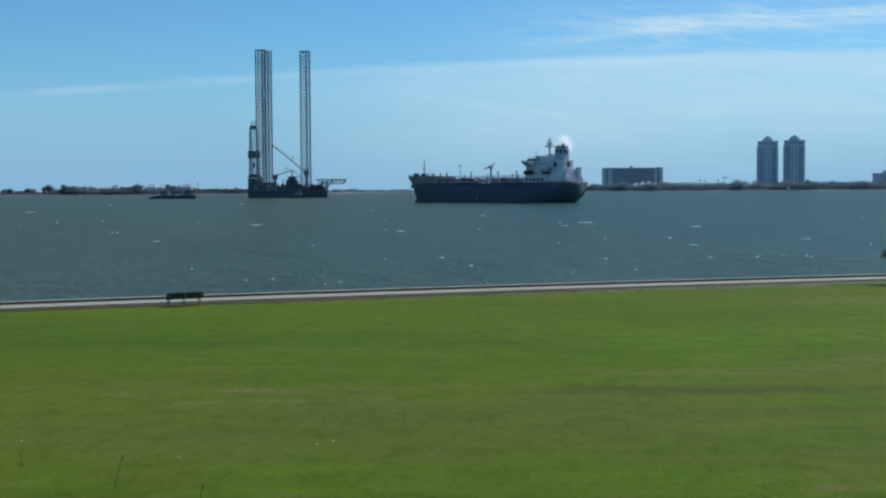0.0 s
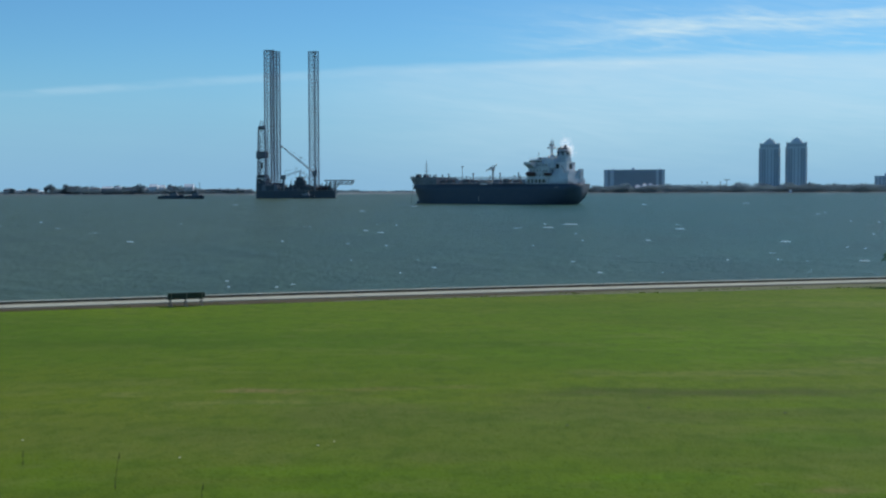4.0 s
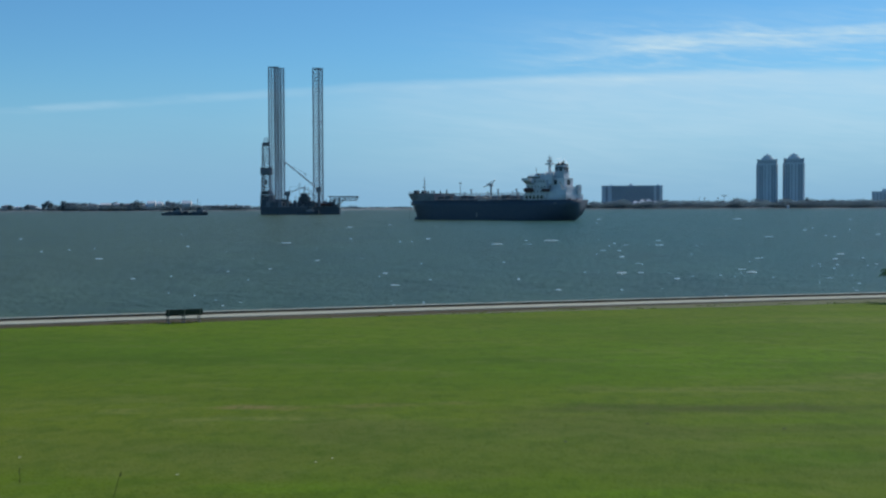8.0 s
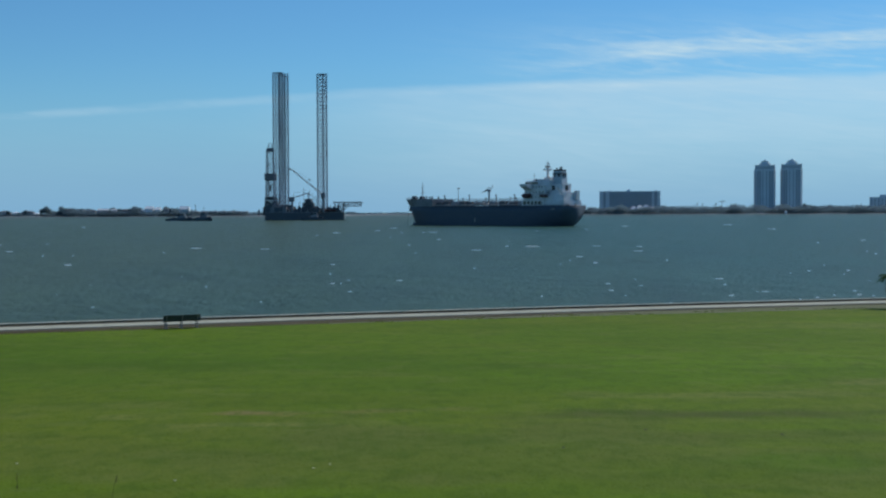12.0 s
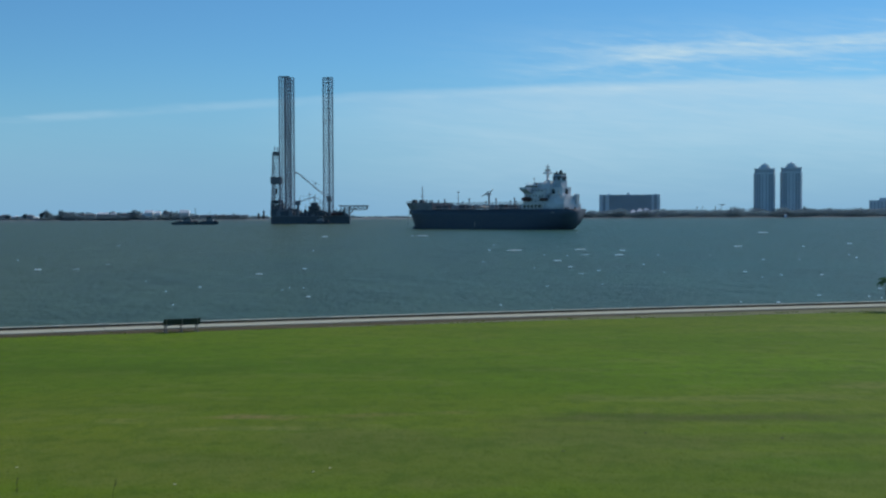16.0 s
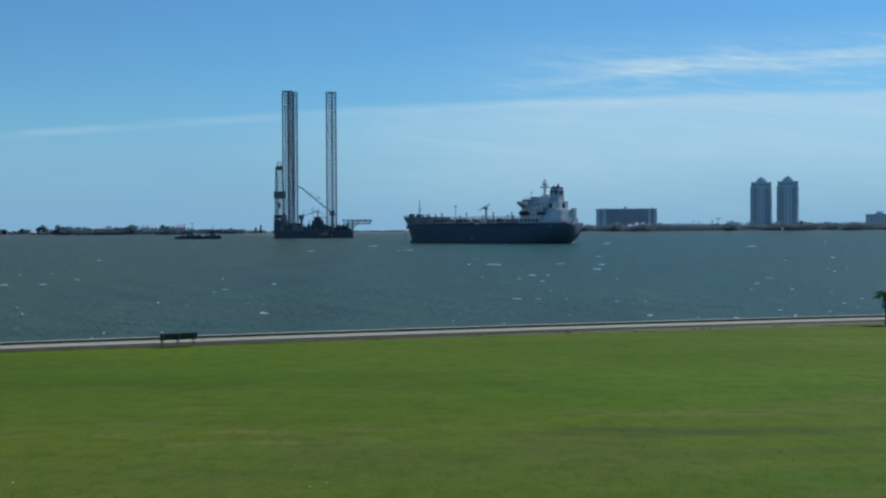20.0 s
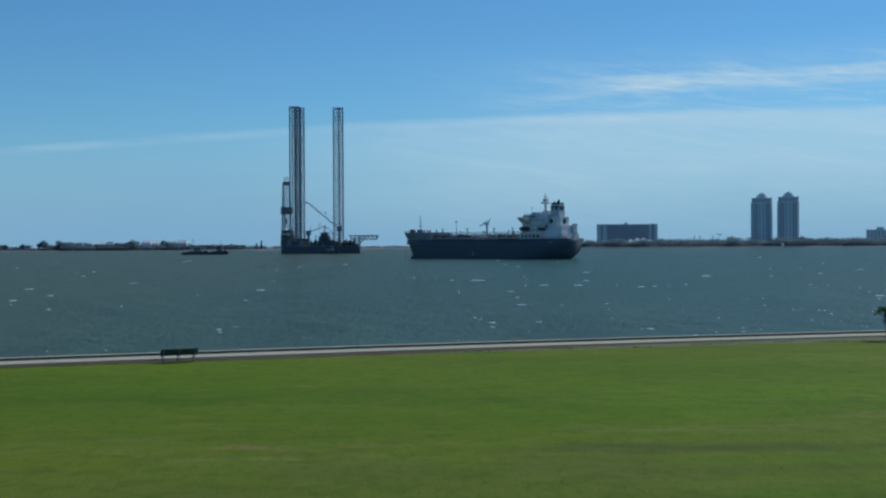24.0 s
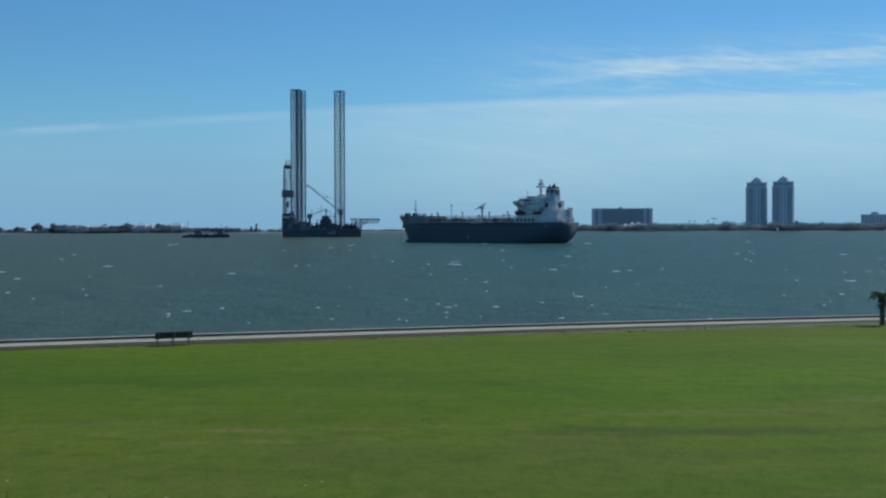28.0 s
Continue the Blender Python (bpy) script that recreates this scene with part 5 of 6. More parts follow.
        for sy in (-1, 1):
            bar(bm, (x0 - 0.4, sy * (hb + 0.5), z1 + 1.0), (x1 + 0.5, sy * (hb + 0.5), z1 + 1.0), 0.06, 4)
            for i in range(9):
                xx = x0 + i * (x1 - x0) / 8
                bar(bm, (xx, sy * (hb + 0.5), z1), (xx, sy * (hb + 0.5), z1 + 1.0), 0.05, 4)
        tagged(part("rail", bm, M_SHIPWHITE, acc), kind="stuff")
    # open side bays at the main deck
    for i in range(5):
        part("side_opening", boxes((-47.5 + i * 2.7, 9.35, 12.6, -46.1 + i * 2.7, 9.5, 14.6)), M_GLASS, acc)
    # bridge with tapering wings
    for sy in (-1, 1):
        wing = B()
        pts = [(8.0, 20.6), (13.8, 23.5), (13.8, 24.7), (8.0, 24.7)]
        for x0, x1 in ((-40.5, -35.5),):
            lo = [wing.verts.new((x0, sy * y, z)) for y, z in pts]
            hi = [wing.verts.new((x1, sy * y, z)) for y, z in pts]
            for i in range(4):
                wing.faces.new((lo[i], lo[(i + 1) % 4], hi[(i + 1) % 4], hi[i]))
            wing.faces.new(lo[::-1])
            wing.faces.new(hi)
        bmesh.ops.recalc_face_normals(wing, faces=wing.faces)
        part("bridge_wing", wing, M_SHIPWHITE, acc)
    br = part("bridge", boxes((-45, -7.6, 23.6, -35, 7.6, 26.3, 0.3, 0.2), (-45, -5.0, 26.3, -38.5, 5.0, 27.5, 0.4, 0.3)), M_SHIPWHITE, acc)
    part("bridge_window", boxes((-44, -7.65, 24.6, -34.95, 7.65, 25.6)), M_GLASS, br)
    part("roof_rail", bars(((-44.5, 7.4, 27.2), (-35.5, 7.4, 27.2), 0.06, 4), ((-35.5, 7.4, 27.2), (-35.5, -7.4, 27.2), 0.06, 4), ((-44.5, 7.4, 26.2), (-44.5, 7.4, 27.2), 0.06, 4),
                           ((-40, 7.4, 26.2), (-40, 7.4, 27.2), 0.06, 4), ((-35.5, 7.4, 26.2), (-35.5, 7.4, 27.2), 0.06, 4)), M_SHIPWHITE, br)
    part("compass_stand", bars(((-37.5, 2, 26.2), (-37.5, 2, 31.0), 0.16, 5, 0.1), ((-37.5, 1.4, 29.8), (-37.5, 2.6, 29.8), 0.16, 4)), M_PIPE, acc)
    part("searchlight", boxes((-40.5, -4.5, 26.3, -39.3, -3.3, 27.6), (-42, 4, 26.3, -40.6, 5.6, 27.5, 0.2, 0.2)), M_DARK, acc)
    mast = tagged(new("radar_mast"), "white radar mast with platforms")
    mast.parent = TANKER
    part("mast_post", bars(((-45.8, 0, 23.5), (-45.8, 0, 34.0), 0.95, 8, 0.7), ((-45.8, 0, 34), (-45.8, 0, 38.6), 0.4, 6, 0.14)), M_SHIPWHITE, mast)
    part("platform", boxes((-47.6, -2.0, 32.6, -44.0, 2.0, 33.6)), M_SHIPWHITE, mast)
    part("radar_scanner", boxes((-46.5, -1.7, 34.2, -45.1, 1.7, 35.4), (-46.1, -1.4, 36.2, -45.7, 1.4, 36.6)), M_PIPE, mast)
    part("yard", bars(((-45.8, -2.4, 37.0), (-45.8, 2.4, 37.0), 0.12, 4)), M_PIPE, mast)
    # engine casing and funnel
    cas = part("engine_casing", boxes((-62, -5.5, 11.9, -50, 5.5, 19.6), (-59.4, -4.2, 19.6, -50, 4.2, 24.6)), M_SHIPWHITE, TANKER)
    part("aft_deckhouse", boxes((-52, -6.4, 21.2, -44.5, 6.4, 26.6, 0.2, 0.2), (-50.9, -3.5, 26.6, -45.5, 3.5, 28.4, 0.3, 0.2)), M_SHIPWHITE, TANKER)
    part("casing_wing", loft([(-62.4, (7.6, 7.4, 6.6), 0.0), (-56, (8.6, 8.4, 7.8), 0.0), (-50, (8.8, 8.6, 8.2), 0.0)], (11.9, 15.0, 18.2)), M_SHIPWHITE, TANKER)
    part("casing_ladder", bars(*[((-61.2 + 0.35 * k, 7.75 - 0.02 * k, 18.2 + 0.42 * k), (-61.2 + 0.35 * k, 6.9 - 0.02 * k, 18.2 + 0.42 * k), 0.07, 4) for k in range(10)],
                               ((-61.3, 7.8, 18.1), (-57.6, 7.5, 22.5), 0.09, 4), ((-61.3, 6.9, 18.1), (-57.6, 6.7, 22.5), 0.09, 4)), M_PIPE, TANKER)
    part("vent_cowl", bars(((-50.5, 4.8, 26.4), (-50.5, 4.8, 28.4), 0.55, 8), ((-50.5, 4.8, 28.2), (-49.6, 5.2, 28.9), 0.6, 8, 0.75)), M_SHIPWHITE, TANKER)
    part("vent_cowl", bars(((-48.0, 5.2, 26.4), (-48.0, 5.2, 27.6), 0.45, 8), ((-48.0, 5.2, 27.6), (-47.3, 5.5, 28.1), 0.5, 8, 0.6)), M_SHIPWHITE, TANKER)
    part("casing_opening", boxes((-54.0, 4.1, 20.9, -52.0, 4.35, 23.5)), M_DARK, cas)
    part("casing_opening", boxes((-59.55, -1.2, 20.6, -59.3, 1.6, 23.6)), M_DARK, cas)
    part("aft_house", boxes((-63.5, -8.5, 11.9, -58, 8.5, 15.0), (-63.8, -6.5, 15.0, -62, -3.5, 20.6)), M_SHIPWHITE, TANKER)
    fun = part("funnel", boxes((-57.8, -2.9, 24.6, -51.0, 2.9, 32.0, 0.55, 0.4)), M_FUNNEL, TANKER, "pale funnel with a dark louvred top")
    part("funnel_top", boxes((-57.2, -2.4, 32.0, -51.6, 2.4, 32.9)), M_DARK, fun)
    part("funnel_band", boxes((-57.54, -2.70, 29.8, -51.26, 2.70, 31.2, 0.19, 0.14)), M_GREYHOUSE, fun, "grey band round the funnel")
    part("louvre", boxes((-53.1, 2.3, 28.6, -52.2, 2.80, 30.6)), M_DARK, fun)
    part("louvre", boxes((-56.4, 2.3, 28.6, -54.8, 2.80, 30.8)), M_DARK, fun)
    part("louvre", boxes((-57.66, -1.6, 28.4, -57.1, -0.5, 30.8)), M_DARK, fun)
    part("louvre", boxes((-57.66, 0.5, 28.4, -57.1, 1.6, 30.8)), M_DARK, fun)
    for x, y, h, r in ((-56.2, 0.8, 34.6, 0.55), (-54.4, -0.9, 34.2, 0.5), (-53.0, 1.0, 33.9, 0.45), (-55.2, 1.4, 33.8, 0.3)):
        part("exhaust_pipe", bars(((x, y, 32.8), (x, y, h), r, 7)), M_DARK, fun)
    # boats, davits, stern gear
    for sy in (-1, 1):
        bm = B()
        y = sy * 10.0
        bar(bm, (-40, y, 17.8), (-35.4, y, 17.8), 1.3, 9)
        bar(bm, (-35.4, y, 17.8), (-34.0, y, 18.1), 1.3, 9, 0.3)
        bar(bm, (-41.4, y, 18.1), (-40, y, 17.8), 0.3, 9, 1.3)
        part("lifeboat", bm, M_ORANGE, TANKER, "dark orange enclosed lifeboat on davits")
        part("davit", bars(((-39, sy * 8.8, 15.2), (-39, sy * 9.6, 20.6), 0.2, 5), ((-36, sy * 8.8, 15.2), (-36, sy * 9.6, 20.6), 0.2, 5)), M_SHIPWHITE, TANKER)
    part("stores_crane", bars(((-51.5, 7.2, 14.8), (-51.5, 7.2, 20.4), 0.45, 7), ((-51.5, 7.2, 19.6), (-45.5, 9.4, 18.9), 0.3, 5)), M_PIPE, TANKER)
    bm = B()
    bar(bm, (-52.5, 9.7, 17.6), (-47.5, 9.7, 17.6), 0.85, 8)
    part("rescue_boat", bm, M_ORANGE, TANKER, "dark rescue boat below its crane")
    bm = B()
    for z in (12.5, 13.05):
        for a, c in (((-34, 10.1), (-50, 10.0)), ((-50, 10.0), (-65.4, 8.8)), ((-65.4, 8.8), (-65.4, -8.8))):
            bar(bm, (*a, z), (*c, z), 0.06, 4)
    for i in range(16):
        bar(bm, (-35 - i, 10.05, 11.9), (-35 - i, 10.05, 13.05), 0.05, 4)
        bar(bm, (-50 - i, 10 - i * 0.08, 11.9), (-50 - i, 10 - i * 0.08, 13.05), 0.05, 4)
    tagged(part("stern_rail", bm, M_PIPE, TANKER), kind="stuff")
    for x, y in ((-63.8, 5), (-63.8, -2), (-64.4, 8)):
        part("bollard", bars(((x, y, 11.9), (x, y, 12.9), 0.35, 7)), M_DARK, TANKER)
    part("draft_marks", boxes((1.0, 10.42, 2.0, 1.5, 10.5, 4.6)), M_PIPE, TANKER)
    # name on the quarter, too small to read: plain bars
    bm = B()
    for i in range(7):
        box(bm, -57.6 + i * 0.95, 10.02 - 0.06 * abs(i - 6), 9.6, -57.0 + i * 0.95, 10.12, 10.5)
    part("name_marks", bm, M_PIPE, TANKER)


build_tanker()

# ---- steam at the funnel ----
M_STEAM = bpy.data.materials.new("steam")
M_STEAM.use_nodes = True
_n, _l = M_STEAM.node_tree.nodes, M_STEAM.node_tree.links
_t, _s = _n.new("ShaderNodeBsdfTranslucent"), _n.new("ShaderNodeMixShader")
_t.inputs["Color"].default_value = (0.98, 0.99, 1.0, 1)
_n["Principled BSDF"].inputs["Base Color"].default_value = (0.88, 0.94, 0.98, 1)
_n["Principled BSDF"].inputs["Roughness"].default_value = 1.0
_s.inputs["Fac"].default_value = 0.94
_l.new(_n["Principled BSDF"].outputs[0], _s.inputs[1])
_l.new(_t.outputs[0], _s.inputs[2])
_l.new(_s.outputs[0], _n["Material Output"].inputs["Surface"])
STEAM = []
SUN_U = sd.cross(Vector((0, 0, 1))).normalized()
SUN_V = sd.cross(SUN_U)
rng = random.Random(21)
for i in range(12):
    # a puff: tiny flakes turned to the sun for brightness, dense in the middle
    vs, fs = [], []
    r = rng.uniform(1.0, 2.1)
    for _ in range(430):
        q = Vector((rng.gauss(0, 1), rng.gauss(0, 1), rng.gauss(0, 0.9))) * r * (1 + 0.3 * noise.noise(Vector((i, rng.random() * 3, 0))))
        k = len(vs)
        for _v in range(3):
            vs.append(tuple(q + (SUN_U * rng.uniform(-1, 1) + SUN_V * rng.uniform(-1, 1)) * 0.30 + sd * rng.uniform(-0.06, 0.06)))
        fs.append((k, k + 1, k + 2))
    ob = tagged(sheet("steam_puff", vs, fs, M_STEAM, False), "thin white puff of steam above the funnel", "steam", kind="stuff")
    STEAM.append((ob, rng.uniform(-2.2, 1.8), rng.uniform(-1.2, 1.2), rng.uniform(0.0, 1.0), rng.random()))


# ---- bench by the walk ----
def build_bench():
    p = along(-16.93, -3.25, LAND_Z)
    t = thing("bench", Matrix.Translation(p) @ pose(0, 0, 0, 0, 0, 25.0), "dark slatted park bench facing the water", "bench")
    hw = 1.07

    def slat(name, x0, x1, c, size, lean):
        bm = B()
        box(bm, x0, -size[0] / 2, -size[1] / 2, x1, size[0] / 2, size[1] / 2)
        bmesh.ops.bevel(bm, geom=bm.edges[:], offset=0.008, segments=1, affect="EDGES")
        part(name, bm, M_BENCH, t, m=pose(0, c[0], c[1], lean))

    for i in range(5):
        slat("back_slat", -hw, hw, (-0.235 - i * 0.022, 0.45 + i * 0.077), (0.035, 0.073), 14)
    for i in range(5):
        slat("seat_slat", -hw, hw, (-0.16 + i * 0.098, 0.43), (0.085, 0.035), 0)
    for x in (-0.90, 0.0, 0.90):
        lg = part("leg_frame", bars(((x, -0.30, -0.05), (x, -0.20, 0.42), 0.028, 6), ((x, 0.24, -0.05), (x, 0.20, 0.42), 0.028, 6),
                                    ((x, -0.24, 0.40), (x, 0.27, 0.405), 0.025, 6), ((x, -0.255, 0.40), (x, -0.392, 0.83), 0.028, 6)), M_BENCHLEG, t)
        part("foot", boxes((x - 0.05, -0.37, -0.03, x + 0.05, -0.25, 0.02), (x - 0.05, 0.18, -0.03, x + 0.05, 0.30, 0.02)), M_BENCHLEG, lg)
    for x in (-0.96, 0.96):
        part("armrest", bars(((x, -0.26, 0.64), (x, 0.22, 0.62), 0.024, 6), ((x, 0.22, 0.62), (x, 0.21, 0.42), 0.022, 6)), M_BENCHLEG, t)


build_bench()


# ---- small palm on the lawn's edge ----
def build_palm():
    t = thing("palm_tree", pose(30.73, 84.6, LAND_Z), "short stout palm with ragged dark fronds", "palm tree")
    rg = random.Random(5)
    bm = B()
    z, rings = -0.1, []
    for i in range(12):
        r = 0.17 - 0.002 * i + (0.025 if i % 2 else 0)
        rings.append([bm.verts.new((r * math.cos(k * 0.628) * rg.uniform(0.92, 1.08), r * math.sin(k * 0.628), z)) for k in range(10)])
        z += 0.205
    for a, c in zip(rings, rings[1:]):
        for k in range(10):
            bm.faces.new((a[k], a[(k + 1) % 10], c[(k + 1) % 10], c[k]))
    bm.faces.new(rings[-1])
    trunk = part("trunk", bm, M_TRUNK, t)
    for i in range(26):
        a, zz = rg.uniform(0, 6.28), rg.uniform(0.9, 1.95)
        r = 0.15
        part("frond_stub", bars(((r * math.cos(a), r * math.sin(a), zz), (1.55 * r * math.cos(a), 1.55 * r * math.sin(a), zz + 0.16), 0.045, 5, 0.02)), M_TRUNK, trunk)
    for i in range(22):
        a = i * 2.4 + rg.uniform(-0.2, 0.2)
        up = rg.uniform(0.0, 1.0)
        ln = rg.uniform(0.7, 1.15)
        bm = B()
        prev = Vector((0.1 * math.cos(a), 0.1 * math.sin(a), 2.1))
        d = Vector((math.cos(a), math.sin(a), 0))
        side = Vector((-math.sin(a), math.cos(a), 0))
        for k in range(6):
            nx = prev + (d * (1 - 0.05 * k) + Vector((0, 0, up - 0.28 * k))).normalized() * ln / 6
            bar(bm, prev, nx, 0.018, 4)
            for sgn in (-1, 1):
                for q in range(2):
                    o = prev.lerp(nx, 0.5 * q)
                    w = 0.34 * math.sin(math.pi * (k + 1.2) / 7.6)
                    e = o + side * sgn * w + d * 0.12 + Vector((0, 0, -0.10 - rg.uniform(0, 0.08)))
                    v = [bm.verts.new(o + d * 0.02), bm.verts.new(e), bm.verts.new(o - d * 0.03)]
                    bm.faces.new(v)
            prev = nx
        part("frond", bm, M_FROND, t)
    for i in range(14):
        a = i * 2.4 + 0.5
        r0, z0 = 0.15, rg.uniform(1.45, 1.9)
        ln = rg.uniform(0.3, 0.55)
        bm = B()
        tip = Vector(((r0 + 0.26) * math.cos(a), (r0 + 0.26) * math.sin(a), z0 - ln))
        bar(bm, (r0 * math.cos(a), r0 * math.sin(a), z0), (r0 * 1.9 * math.cos(a), r0 * 1.9 * math.sin(a), z0 - ln * 0.3), 0.02, 4)
        for k in range(5):
            o = Vector((r0 * 1.9 * math.cos(a), r0 * 1.9 * math.sin(a), z0 - ln * 0.3))
            e = tip + Vector((rg.uniform(-0.12, 0.12), rg.uniform(-0.12, 0.12), rg.uniform(-0.08, 0.05)))
            sd2 = Vector((-math.sin(a), math.cos(a), 0)) * 0.035
            bm.faces.new([bm.verts.new(o - sd2), bm.verts.new(o + sd2), bm.verts.new(e)])
        part("dead_frond", bm, M_TRUNK, t, "drooping brown dead frond")


build_palm()

# ---- weeds and scraps on the lawn ----
WEEDS = []


def weed(x, y, h, lean, seed):
    rg = random.Random(seed)
    p = Vector((x, y, 0))
    t = thing("weed", pose(x, y, lawn_z(p)), "thin dark seed stalk standing out of the grass", "weed", "weeds on the lawn")
    bm = B()
    prev = Vector((0, 0, -0.03))
    for k in range(5):
        nx = Vector((lean * h * ((k + 1) / 5) ** 1.5, 0.02 * rg.uniform(-1, 1), h * (k + 1) / 5))
        bar(bm, prev, nx, 0.0065 - 0.0007 * k, 5)
        prev = nx
    part("stalk", bm, M_WEED, t)
    part("seed_head", bars((prev - Vector((0.01, 0, 0.10)), prev + Vector((0.012, 0, 0.05)), 0.011, 5, 0.006)), M_WEED, t)
    for k in range(3):
        a = rg.uniform(0, 6.28)
        part("blade", bars(((0, 0, 0.0), (0.04 * math.cos(a), 0.04 * math.sin(a), 0.11), 0.006, 4, 0.002)), M_WEED, t)
    WEEDS.append((t, x, y, p, seed))


weed(-7.37, 27.4, 0.76, 0.20, 1)
weed(-10.25, 29.8, 0.32, -0.04, 2)
weed(-5.28, 26.5, 0.29, 0.2, 3)
rng = random.Random(33)
for i, (x, y) in enumerate(((-11.25, 32.7), (-3.30, 31.8), (-2.91, 32.27), (3.4, 34.4), (10.1, 36.6), (6.2, 37.5), (-6.58, 30.4))):
    p = Vector((x, y, 0))
    bm = B()
    bmesh.ops.create_icosphere(bm, subdivisions=1, radius=0.029)
    for v in bm.verts:
        v.co = Vector((v.co.x * 1.6, v.co.y, v.co.z * 0.5)) * (1 + 0.5 * noise.noise(v.co * 20 + p))
    ob = part("scrap", bm, M_LITTER if i not in (3, 4, 5) else M_DARK, None, "small pale scrap lying in the grass" if i not in (3, 4, 5) else "small dark clod in the grass")
    tagged(ob, category="scrap", group="scraps on the lawn")
    ob.location = (x, y, lawn_z(p) + 0.05)

# ---- foam on the wave crests ----
FOAM = []


def foam_patch(rng, n, fine=False):
    vs, fs = [], []
    for _ in range(n):
        dip = rng.uniform(45, 190) if fine else 26 + 166 * rng.random() ** 1.25
        d = 8.9 * FD / dip
        x0 = d * (0.42 - 0.70 * rng.random() ** 2.0 if fine else 0.42 - 0.82 * rng.random() ** 1.35)
        big = rng.random() ** 2.5
        w = (0.7 + 1.3 * big if fine else 1.1 + 4.0 * big) * d / FD
        m = rng.randint(1, 2) if fine else rng.randint(2, 5)
        for k in range(m):
            cx = x0 + rng.uniform(-1, 1) * w * 1.5
            cy = d + rng.uniform(-1, 1) * w * 0.5
            rx, ry = w * rng.uniform(0.9, 1.9), w * rng.uniform(0.2, 0.4)
            h = min(0.32, (0.40 + 0.4 * rng.random() + 0.4 * big) * d / FD, 0.40 * rx) + 0.012
            b = len(vs)
            for a in range(7):
                an = a * 0.8976
                q = rng.uniform(0.8, 1.2)
                vs.append((cx + rx * 1.5 * q * math.cos(an), cy + (ry + 0.6) * q * math.sin(an), -0.35))
            for a in range(7):
                an = a * 0.8976
                q = rng.uniform(0.3, 0.95)
                vs.append((cx + rx * q * math.cos(an), cy + 0.45 + ry * 0.6 * q * math.sin(an), h * rng.uniform(0.3, 1.0)))
            vs.append((cx, cy + 0.5, h * 1.1))
            for a in range(7):
                c = (a + 1) % 7
                fs += [(b + a, b + c, b + 7 + c, b + 7 + a), (b + 7 + a, b + 7 + c, b + 14)]
    ob = sheet("foam", vs, fs, M_FOAM)
    return tagged(ob, "white foam of breaking crests on the bay", "foam", kind="stuff")


rng = random.Random(77)
for i in range(18):
    FOAM.append((foam_patch(rng, 13), rng.uniform(0, 6.28), rng.uniform(2.6, 4.6)))
for i in range(10):
    FOAM.append((foam_patch(rng, 26, True), rng.uniform(0, 6.28), rng.uniform(1.6, 2.8)))


